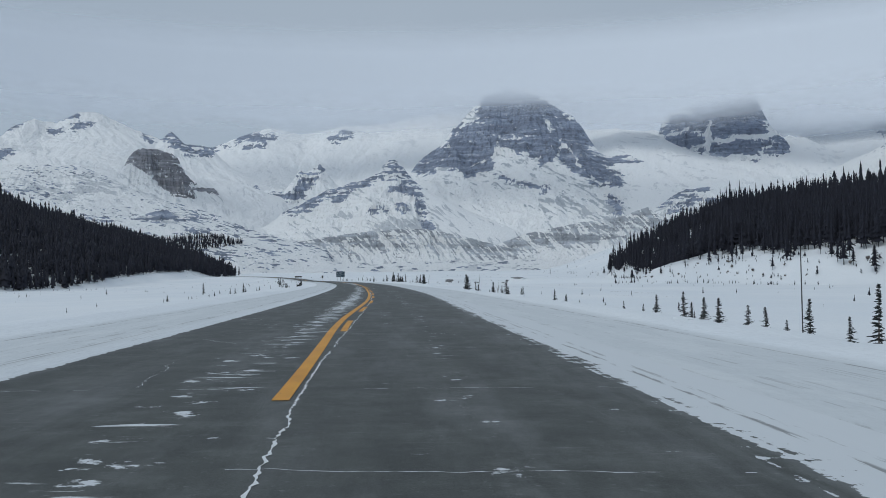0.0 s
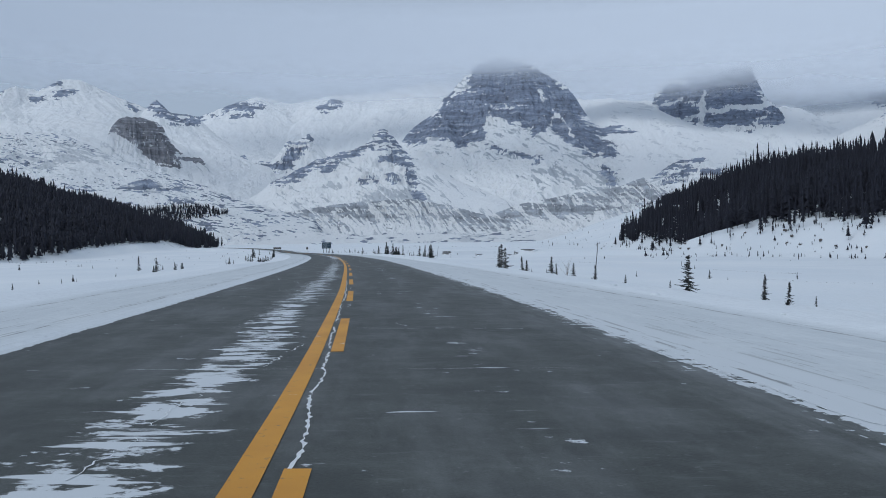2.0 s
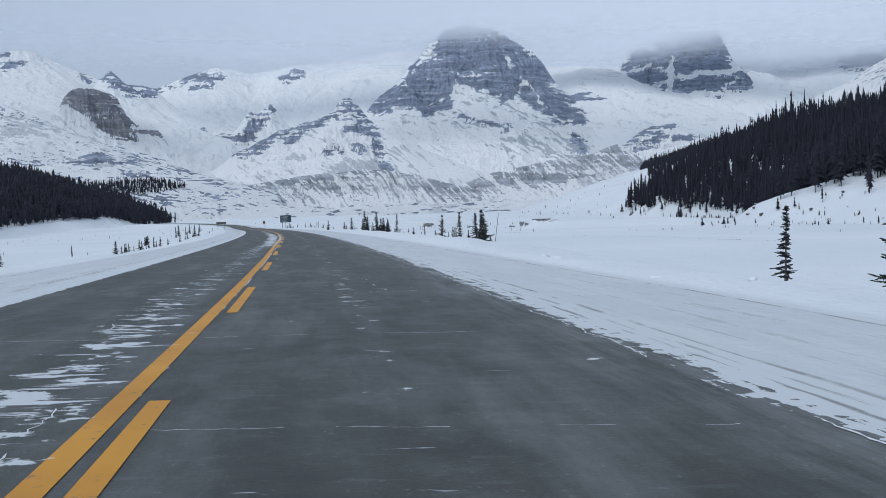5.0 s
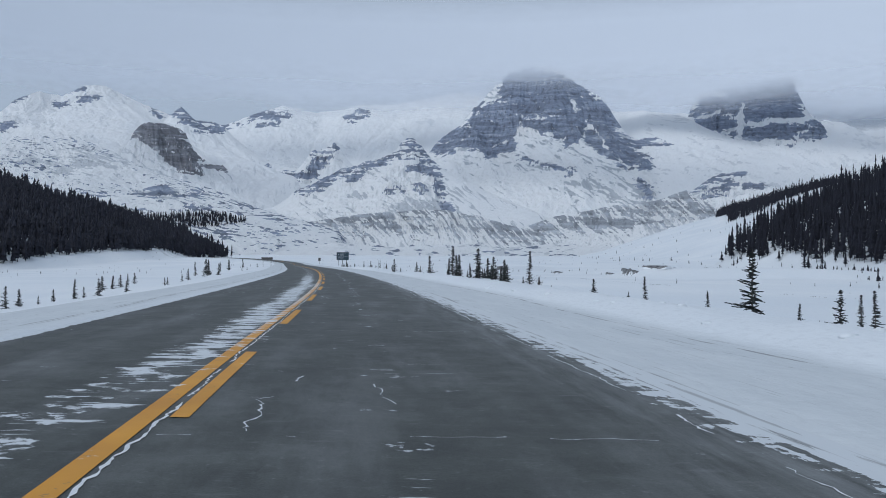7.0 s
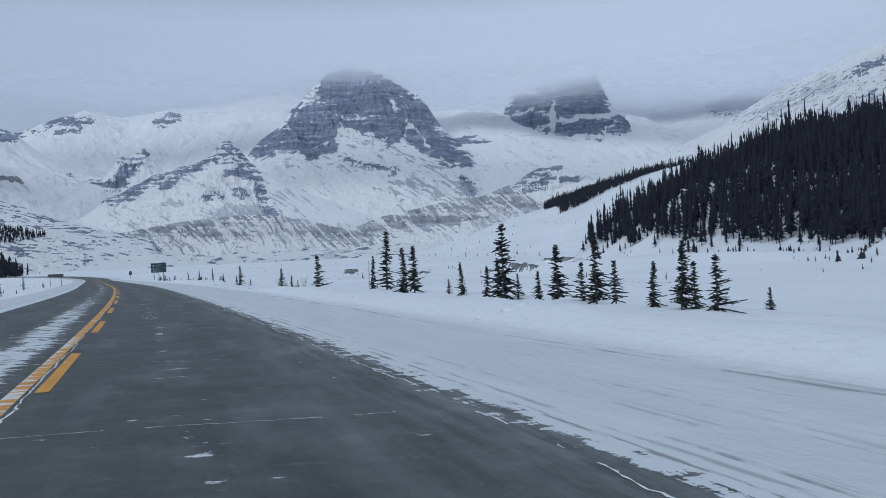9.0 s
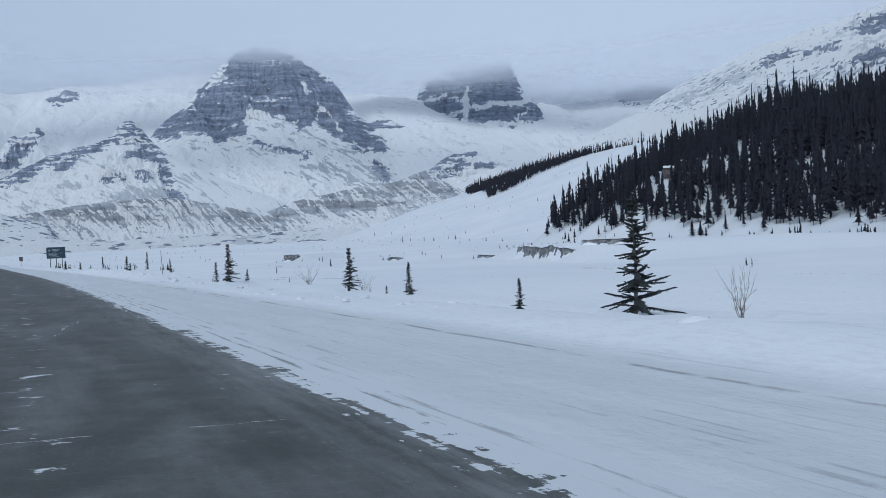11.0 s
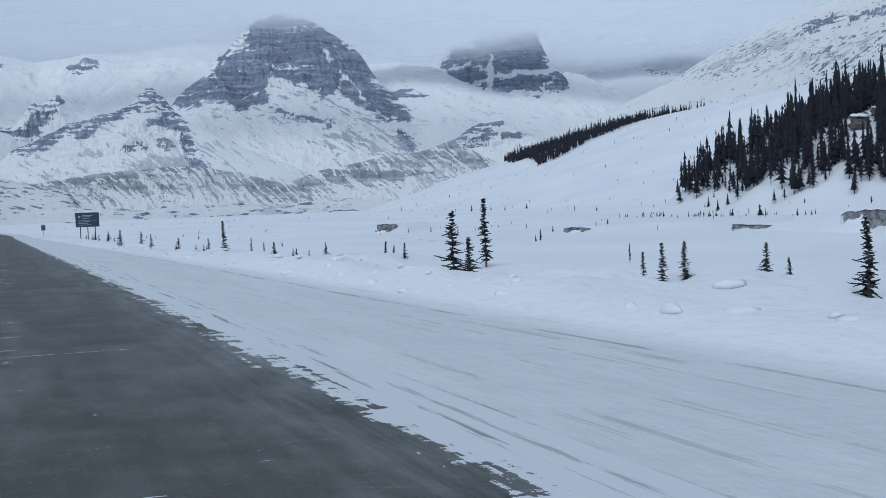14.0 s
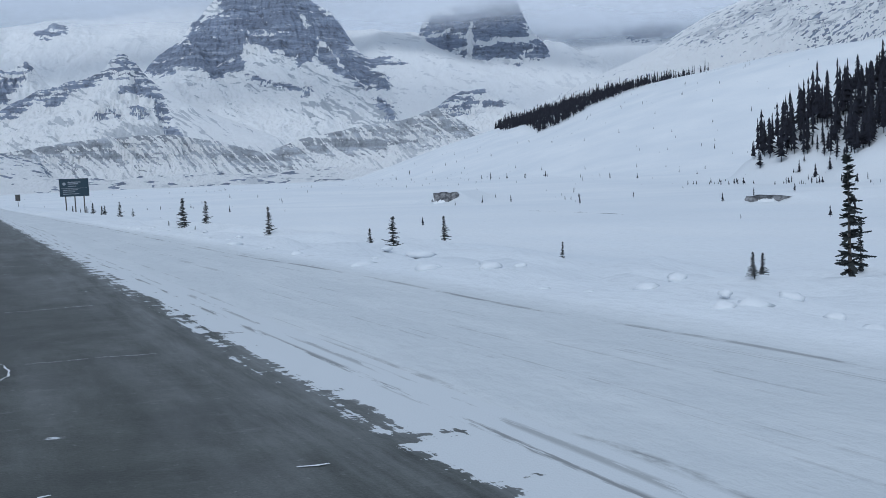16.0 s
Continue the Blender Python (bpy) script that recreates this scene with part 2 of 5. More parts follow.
def road_paint():
    m = Mat("worn_yellow_paint")
    v = m.coords("UV")
    n = m.noise(v, 9.0, 7, 0.7)
    big = m.noise(v, 0.8, 4)
    col = m.ramp(big, [(0.3, (0.52, 0.225, 0.010)), (0.7, (0.66, 0.305, 0.016))])
    col = m.mix(m.ramp(n, [(0.60, 0.0), (0.68, 0.85)]), col, (0.10, 0.10, 0.10))
    col = m.mix(m.math("MULTIPLY", blown_snow(m), 0.9), col, (0.63, 0.665, 0.695))
    m.colour(col)
    m.rough(0.6)
    return m.mat


def mountain_mat(name, scree, hazed_tone=(0.255, 0.30, 0.395)):
    """Snow and layered rock. The attribute "rockface" says where the mountain is bare, "scree" where debris streaks the snow."""
    m = Mat(name)
    v = m.coords()
    face, trail = m.node("ShaderNodeAttribute"), m.node("ShaderNodeAttribute")
    face.attribute_name, trail.attribute_name = "rockface", "scree"
    warp = m.noise(v, 0.0055, 6, 0.6)
    fine = m.noise(v, 0.06, 7, 0.74)
    strata = m.noise(m.coords(scale=(0.006, 0.006, 0.075), rotation=(0.06, 0.1, 0)), 1.0, 6, 0.65)
    mask = m.ramp(m.math("ADD", face.outputs["Fac"], m.math("MULTIPLY", m.math("SUBTRACT", fine, 0.5), 0.5)), [(0.47, 0.0), (0.54, 1.0)])
    # distance haze is put into the rock's colour, which is paler and bluer for it
    rock = m.mix(m.ramp(strata, [(0.42, 0.0), (0.58, 1.0)]), tuple(c * 0.85 for c in hazed_tone), tuple(c * 1.3 for c in hazed_tone))
    rock = m.mix(m.ramp(fine, [(0.38, 0.85), (0.50, 0.0)]), rock, tuple(c * 0.45 for c in hazed_tone))
    # powder on the rock
    ledge = m.math("ADD", m.math("MULTIPLY", strata, 0.45), m.math("MULTIPLY", m.noise(v, 0.045, 7, 0.72), 0.55))
    rock = m.mix(m.ramp(ledge, [(0.55, 0.0), (0.60, 0.45)]), rock, (0.70, 0.74, 0.80))
    snow = m.mix(warp, (0.90, 0.925, 0.95), (0.96, 0.97, 0.98))
    # debris drawn out over the snow, and crumbs of it
    crumb = m.noise(v, 0.09, 6, 0.75)
    streak = m.math("ADD", trail.outputs["Fac"], m.math("MULTIPLY", m.math("SUBTRACT", crumb, 0.5), 0.7))
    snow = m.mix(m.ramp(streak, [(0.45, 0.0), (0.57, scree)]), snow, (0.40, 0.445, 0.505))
    dots = m.math("MULTIPLY", m.ramp(crumb, [(0.61, 0.0), (0.65, 1.0)]), m.ramp(trail.outputs["Fac"], [(0.40, 0.0), (0.6, 1.0)]))
    snow = m.mix(m.math("MULTIPLY", dots, scree), snow, (0.20, 0.22, 0.25))
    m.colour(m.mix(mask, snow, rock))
    m.rough(0.85)
    m.bump(m.math("ADD", fine, m.math("MULTIPLY", warp, 2.0)), 0.85, 14.0)
    return m.mat


def needles(name, colour, snow=0.3):
    m = Mat(name)
    geo = m.node("ShaderNodeNewGeometry")
    info = m.node("ShaderNodeObjectInfo")
    v = m.coords()
    n = m.noise(v, 6.0, 4)
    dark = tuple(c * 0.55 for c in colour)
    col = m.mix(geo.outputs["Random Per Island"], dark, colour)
    col = m.mix(m.math("MULTIPLY", info.outputs["Random"], 0.4), col, tuple(c * 1.3 for c in colour))
    col = m.mix(m.ramp(n, [(0.72 - 0.3 * snow, 0.0), (0.80 - 0.3 * snow, min(1.0, snow * 2))]), col, (0.72, 0.76, 0.8))
    m.colour(col)
    m.rough(0.8)
    return m.mat


SNOW = snow_ground()
ASPHALT = asphalt()
YELLOW = road_paint()
CRACK_SNOW = plain("snow_in_cracks", (0.75, 0.78, 0.8), 0.8)
NEEDLE = needles("spruce_needles", (0.028, 0.036, 0.037), 0.14)
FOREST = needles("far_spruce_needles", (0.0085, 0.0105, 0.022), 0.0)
BARK = plain("grey_bark", (0.16, 0.14, 0.125), 0.9, 0, 0.5, 20)
TWIG = plain("bare_twig", (0.22, 0.19, 0.17), 0.9, 0, 0.4, 20)
def gravel_bank():
    """UV holds metres along the bank and the share of its height. Fans of snow lie against its foot."""
    m = Mat("frozen_gravel_bank")
    v = m.coords()
    sep = m.node("ShaderNodeSeparateXYZ")
    m.link(m.coords("UV"), sep.inputs[0])
    col = m.ramp(m.noise(v, 1.6, 7, 0.72), [(0.40, (0.06, 0.063, 0.07)), (0.60, (0.30, 0.305, 0.315))])
    fan = m.math("ADD", sep.outputs["Y"], m.math("MULTIPLY", m.math("SUBTRACT", m.noise(m.coords("UV", (0.33, 0.4, 1)), 1.0, 5, 0.6), 0.5), 3.8))
    snow = m.ramp(m.math("ADD", fan, m.math("MULTIPLY", m.math("SUBTRACT", m.noise(v, 1.1, 6, 0.7), 0.5), 0.5)), [(0.33, 1.0), (0.40, 0.0)])
    m.colour(m.mix(snow, col, (0.80, 0.83, 0.86)))
    m.rough(0.9)
    return m.mat


GRAVEL = gravel_bank()
BOULDER = plain("brown_grey_boulder", (0.20, 0.18, 0.17), 0.9, 0, 0.65, 1.5)
STONE = plain("dark_wet_stone", (0.10, 0.10, 0.105), 0.8, 0, 0.5, 3)
POST_WOOD = plain("weathered_post_wood", (0.12, 0.11, 0.10), 0.8, 0, 0.4, 10)
SIGN_BLUE = plain("dark_blue_green_sign_sheeting", (0.020, 0.048, 0.070), 0.45, 0, 0.2, 3)
SIGN_WHITE = plain("white_sign_sheeting", (0.34, 0.37, 0.40), 0.5, 0, 0.1, 3)
SIGN_BACK = plain("dull_sign_back", (0.09, 0.085, 0.08), 0.6, 0, 0.3, 3)
STEEL = plain("dark_weathered_steel", (0.055, 0.055, 0.06), 0.6, 0.0, 0.3, 10)


# ---- small building helpers ----
def mesh_from(name, verts, faces, material, smooth=False):
    me = bpy.data.meshes.new(name)
    me.from_pydata(verts, [], faces)
    me.materials.append(material)
    if smooth:
        me.polygons.foreach_set("use_smooth", np.ones(len(me.polygons), dtype=bool))
    me.update()
    return me


def grid_mesh(name, pts, material, uv=None, smooth=True):
    """pts: rows x columns x 3."""
    r, c, _ = pts.shape
    i = np.arange(r * c).reshape(r, c)
    f = np.stack([i[:-1, :-1], i[:-1, 1:], i[1:, 1:], i[1:, :-1]], -1).reshape(-1, 4)
    me = bpy.data.meshes.new(name)
    me.vertices.add(r * c)
    me.vertices.foreach_set("co", pts.reshape(-1).astype(np.float32))
    me.loops.add(f.size)
    me.loops.foreach_set("vertex_index", f.reshape(-1).astype(np.int32))
    me.polygons.add(len(f))
    me.polygons.foreach_set("loop_start", np.arange(0, f.size, 4, dtype=np.int32))
    me.polygons.foreach_set("use_smooth", np.full(len(f), smooth, dtype=bool))
    if uv is not None:
        layer = me.uv_layers.new(name="UVMap")
        layer.data.foreach_set("uv", uv.reshape(-1, 2)[f.reshape(-1)].reshape(-1).astype(np.float32))
    me.materials.append(material)
    me.update(calc_edges=True)
    me.validate()
    return me


def part(name, bm, material, parent, label=""):
    me = bpy.data.meshes.new(name)
    bm.to_mesh(me)
    bm.free()
    me.materials.append(material)
    ob = new(name, me)
    ob.parent = parent
    return tagged(ob, label)


def box(bm, size, centre, bevel=0.0):
    r = bmesh.ops.create_cube(bm, size=1.0, matrix=Matrix.Translation(centre) @ Matrix.Diagonal((*size, 1)))
    if bevel:
        edges = list({e for v in r["verts"] for e in v.link_edges})
        bmesh.ops.bevel(bm, geom=edges, offset=bevel, segments=2, affect="EDGES")


def rod(bm, a, b, ra, rb, sides=8):
    a, b = Vector(a), Vector(b)
    m = Matrix.Translation((a + b) / 2) @ (b - a).to_track_quat("Z", "Y").to_matrix().to_4x4()
    bmesh.ops.create_cone(bm, cap_ends=True, segments=sides, radius1=ra, radius2=rb, depth=(b - a).length, matrix=m)


# ---- the valley floor ----
def centre(y):
    """x of the road's yellow line."""
    y = np.asarray(y, float)
    q = np.clip(y, -200, 300) / 100
    x = -1.24 - 10.87 * q - 2.765 * q * q
    x = x - 0.268 * np.clip(y - 300, 0, None)
    bend = np.clip(y - 470, 0, 250)
    x = x - 0.0022 * bend * bend - 0.55 * np.clip(y - 720, 0, None)
    return x


def road_z(y):
    return 3.6 * ease(440, 640, y)


# cut banks on the plain: x, y, length, height, turn of the face
BANKS = [(4.6, 315.0, 25.0, 2.1, -90), (8.3, 302.0, 6.0, 0.8, -35), (3.8, 338.0, 6.0, 0.65, -80), (-7.0, 359.5, 4.5, 0.7, -70), (-21.5, 420.5, 5.0, 1.8, -20)]


def east_foot(y):
    return 54 + 5 * np.sin(y * 0.035 + 1.2) + 4 * smooth_noise(y * 0.05, 0 * y, 21) + 0.30 * np.clip(270 - y, 0, None) + 8 * ease(425, 460, y)


def east_depth(x, y):
    """How far a point lies inside the foot of the eastern hill."""
    a = x - east_foot(y)
    return np.clip(np.minimum(a, (471 - y) * 2.2 + 0.10 * a), 0, None)


def ground_z(x, y):
    x, y = np.asarray(x, float), np.asarray(y, float)
    q = x - centre(y)
    road = road_z(y)
    near = ease(700, 420, y)
    # shoulders and ploughed berms
    rough = fractal(x * 0.7, y * 0.25, 4, 3) + 1.2 * fractal(x * 0.5, y * 0.5, 4, 4) * ease(7.4, 8.6, q)
    lip = q - 7.9 - 0.25 * smooth_noise(y * 0.06, q * 0, 9)
    berm = (0.13 + 0.10 * fractal(x * 0.35, y * 0.3, 4, 5)) * np.exp(-(lip / 0.9) ** 2) * np.where(lip < 0, ease(-0.8, -0.1, lip), 1.0)
    berm = berm + (0.28 + 0.12 * fractal(x * 0.2, y * 0.2, 3, 6)) * np.exp(-((q + 8.6) / 1.0) ** 2)
    edge = ease(4.6, 11.0, np.abs(q))
    lumps = (0.17 + 0.18 * ease(225, 270, y)) * fractal(x * 1.1, y * 0.9, 4, 8) * ease(7.4, 8.6, q) * ease(17, 12, q)
    z = road - 0.02 + near * edge * (berm + 0.05 * rough + lumps) - 0.05 * edge
    z = z - 0.045 + 0.085 * ease(4.55, 4.95, q) + 0.085 * ease(-3.85, -4.2, q)
    z = z - 0.20 * ease(8.4, 11.5, q) - 0.85 * (ease(9.5, 18, q) * ease(190, 160, y) + ease(11.5, 20, q) * ease(160, 190, y)) - 0.9 * ease(20, 70, q) - 1.4 * ease(-10, -26, q) - 1.6 * ease(-30, -130, q)
    z = z + 0.27 * np.maximum(ease(243, 262, y) * ease(303, 286, y), ease(128, 140, y) * ease(228, 212, y)) * ease(7.3, 8.8, q) * ease(18, 12, q)
    z = z - 0.45 * ease(-6.6, -9.0, q) * ease(120, 148, y) * (1 - 0.55 * ease(190, 215, y)) * ease(-40, -20, q)
    z = z + 0.25 * fractal(x * 0.03, y * 0.03, 4, 11) * ease(12, 40, np.abs(q))
    # the plain climbs slowly towards the moraines
    z = z + 0.012 * np.clip(y - 650, 0, 1100) + 2.0 * fractal(x * 0.006, y * 0.01, 5, 12) * ease(600, 1300, y)
    # wooded hill east of the road
    d = east_depth(x, y)
    north = ease(290, 420, y)
    hill = (0.27 + 0.38 * north) * np.minimum(d, 30) + (0.27 + 0.08 * north) * np.clip(d - 30, 0, 30) + (0.22 - 0.08 * north) * np.clip(d - 60, 0, 260)
    bluff = 3.6 * ease(0, 8, d) * ease(310, 265, y)
    z = z + hill * ease(0, 6, d) + bluff + (0.9 * fractal(x * 0.09, y * 0.09, 4, 22) * ease(0, 20, d))
    # ground behind the cut banks
    for bx, by, long, high, turn in BANKS:
        c, s = math.cos(radians(turn)), math.sin(radians(turn))
        u, w = (x - bx) * c + (y - by) * s, (y - by) * c - (x - bx) * s
        terrace = high * 0.93 * ease(0.5, 1.9, w) * ease(70, 30, w) * ease(0.95 * long, 0.5 * long, np.abs(u))
        z = np.where(high > 2, z + terrace, np.maximum(z, z + terrace * ease(-0.9, -1.5, z)))
    # snow slope behind it
    s = np.clip(x - 70 - 0.05 * np.abs(y - 1000), 0, None) * ease(470, 760, y)
    climb = 0.32 * s
    climb = np.where(climb < 60, climb, 60 + 20 * np.tanh((climb - 60) / 20))
    z = z + climb * ease(1560, 1230, y) + 3 * fractal(x * 0.012, y * 0.012, 4, 24) * ease(20, 120, s)
    # wooded hill west of the road
    w = np.clip(np.minimum(-245 - 25 * np.sin(y * 0.008) - x, (900 - y) * 0.8), 0, None)
    z = z + 0.37 * np.minimum(w, 420) * ease(0, 12, w) + 1.5 * fractal(x * 0.04, y * 0.04, 4, 26) * ease(0, 40, w)
    return z


def spaced(*runs):
    out = [runs[0][0]]
    for a, b, step in runs:
        n = max(1, round((b - a) / step))
        out += list(np.linspace(a, b, n + 1)[1:])
    return np.array(out)


gq = spaced((-4200, -1000, 160), (-1000, -520, 24), (-520, -120, 8), (-120, -30, 3), (-30, -12, 0.9), (-12, -5, 0.3), (-5, 5, 0.175), (5, 13, 0.3), (13, 30, 0.9),
            (30, 90, 2.0), (90, 300, 5), (300, 1000, 20), (1000, 4600, 160))
gy = spaced((-120, 0, 6), (0, 340, 1.0), (340, 620, 3.0), (620, 1000, 7), (1000, 1800, 16), (1800, 4900, 160))
GQ, GY = np.meshgrid(gq, gy)
GX = centre(GY) * ease(2500, 1200, GY) + GQ
ground = new("ground", grid_mesh("ground", np.stack([GX, GY, ground_z(GX, GY)], -1), SNOW, uv=np.stack([GQ, GY], -1)))
tagged(ground, "snow-covered valley floor with ploughed berms and wooded slopes", "ground", kind="structure")


def line_shift(y):
    """The paint wanders a little from side to side along the road."""
    at, off = [0, 10, 23, 30, 40, 46, 66, 78, 92, 141, 148, 172, 195], [0.3, 0.12, -0.22, -0.12, 0.1, 0.2, 0.16, 0.06, 0.04, 0, 0.03, 0.35, 0.4]
    return sum(np.interp(np.asarray(y, float) + k, at, off) for k in (-4, -2, 0, 2, 4)) / 5


def strip(name, lo, hi, y0, y1, step, lift, material, cols=12, shift=0.0):
    """A sheet that follows the road between two offsets from its yellow line."""
    ys = np.linspace(y0, y1, int((y1 - y0) / step) + 1)
    qs = np.linspace(lo, hi, cols)
    Q, Y = np.meshgrid(qs, ys)
    X = centre(Y) + Q + shift * line_shift(Y)
    Z = road_z(Y) + lift
    return grid_mesh(name, np.stack([X, Y, Z], -1), material, uv=np.stack([Q, Y], -1))


road = new("road", strip("road", -3.9, 4.85, -60, 900, 2.0, 0.03, ASPHALT, 20))
tagged(road, "grey asphalt highway dusted with blown snow", "road", kind="structure")
solid = new("yellow_solid_line", strip("yellow_solid_line", -0.19, -0.01, 8.5, 700, 2.0, 0.036, YELLOW, 3, 1.0))
tagged(solid, "continuous worn yellow centre line on the asphalt", "road marking", kind="structure")
dash_starts = [19.4, 30.6, 40.0, 50.2, 60.0, 69.4, 79.0, 88.8, 99.5, 110.2, 120.9, 131.6, 142.3, 152.2, 162.0] + [171.9 + 10.0 * k for k in range(32)]
for dash_y in dash_starts:
    dash = new("yellow_dash", strip("yellow_dash", 0.09, 0.245, dash_y, dash_y + 4.8, 0.8, 0.036, YELLOW, 3, 1.0))
    tagged(dash, "short worn yellow broken centre line on the asphalt", "road marking", "yellow dashes", "structure")


# ---- snow-filled cracks in the asphalt ----
def crack_points(a, b, wiggle, rnd):
    n = max(6, int(math.hypot(b[0] - a[0], b[1] - a[1]) / 0.07))
    walk_q, walk_y, out = 0.0, 0.0, []
    for k in range(n + 1):
        f = k / n
        walk_q = walk_q * 0.9 + rnd.uniform(-1, 1) * wiggle
        walk_y = walk_y * 0.9 + rnd.uniform(-1, 1) * wiggle
        out.append((a[0] + (b[0] - a[0]) * f + walk_q + rnd.uniform(-1, 1) * 0.012, a[1] + (b[1] - a[1]) * f + walk_y))
    return out


def crack_ribbon(points, width, verts, faces, rnd, broken=0.06):
    start = len(verts)
    for k, (q, y) in enumerate(points):
        q2, y2 = points[min(k + 1, len(points) - 1)]
        q1, y1 = points[max(k - 1, 0)]
        dq, dy = q2 - q1, y2 - y1
        n = math.hypot(dq, dy) or 1.0
        w = width * rnd.uniform(0.15, 1.0) * (0.2 if rnd.random() < 0.12 else 1.0)
        for s in (-1, 1):
            qq, yy = q - s * dy / n * w, y + s * dq / n * w
            verts.append((float(centre(yy)) + qq, yy, float(road_z(yy)) + 0.0345))
    gap = 0
    for k in range(len(points) - 1):
        i = start + 2 * k
        gap = gap - 1 if gap > 0 else (rnd.randint(2, 14) if rnd.random() < broken else 0)
        if gap <= 0:
            faces.append((i, i + 1, i + 3, i + 2))


rnd = random.Random(12)
cv, cf = [], []
def joint(y):
    """The joint wanders to and fro between the two lines."""
    return float(np.interp(y, [0, 5, 7, 12, 20, 31, 45, 55, 63, 75, 81, 92, 141, 148, 172], [0.4, 0.36, 0.28, 0.1, 0.12, 0.17, 0.3, 0.2, 0.2, 0.06, -0.02, -0.04, 0.04, 0.07, 0.4]))


crack_ribbon([(q + joint(y), y) for q, y in crack_points((0.0, -12), (0.0, 330), 0.013, rnd)], 0.020, cv, cf, rnd, 0.01)
crack_ribbon(crack_points((4.12, 20), (4.16, 200), 0.02, rnd), 0.014, cv, cf, rnd)
y = -6.0
while y < 330:
    reach = rnd.choice(((-3.5, 3.6), (-3.5, 3.6), (0.1, 3.7), (-3.4, 0.2), (0.6, 2.8)))
    crack_ribbon(crack_points((reach[0], y), (reach[1], y + rnd.uniform(-0.5, 0.5)), 0.02, rnd), rnd.uniform(0.004, 0.011), cv, cf, rnd, 0.09)
    if rnd.random() < 0.75:
        q = rnd.uniform(-2.8, 3.2)
        crack_ribbon(crack_points((q, y + 0.2), (q + rnd.uniform(-0.5, 0.5), y + rnd.uniform(1.2, 3.6)), 0.045, rnd), rnd.uniform(0.006, 0.016), cv, cf, rnd, 0.05)
    if rnd.random() < 0.5:
        q = rnd.uniform(-3.0, 3.0)
        crack_ribbon(crack_points((q, y + 1.5), (q + rnd.uniform(-1.4, 1.4), y + rnd.uniform(1.8, 3.0)), 0.04, rnd), rnd.uniform(0.004, 0.010), cv, cf, rnd, 0.12)
    y += rnd.uniform(2.6, 5.2)
cracks = new("road_cracks", mesh_from("road_cracks", cv, cf, CRACK_SNOW))
tagged(cracks, "thin snow-filled cracks across the grey asphalt", "road crack", kind="stuff")

# ---- mountains ----
VIEW = (-19.6, 135.8, 1.25)


def blotches(B, rise, strokes):
    """How far inside a set of strokes a point lies, per mille (0 at their edge). A stroke: bearing and rise of both ends, half its width."""
    best = np.full(B.shape, -40.0)
    for b0, e0, b1, e1, half in strokes:
        px, py = (b1 - b0) * 17.45, e1 - e0
        t = np.clip(((B - b0) * 17.45 * px + (rise - e0) * py) / (px * px + py * py), 0, 1)
        best = np.maximum(best, half - np.hypot((B - b0) * 17.45 - t * px, rise - e0 - t * py))
    return best


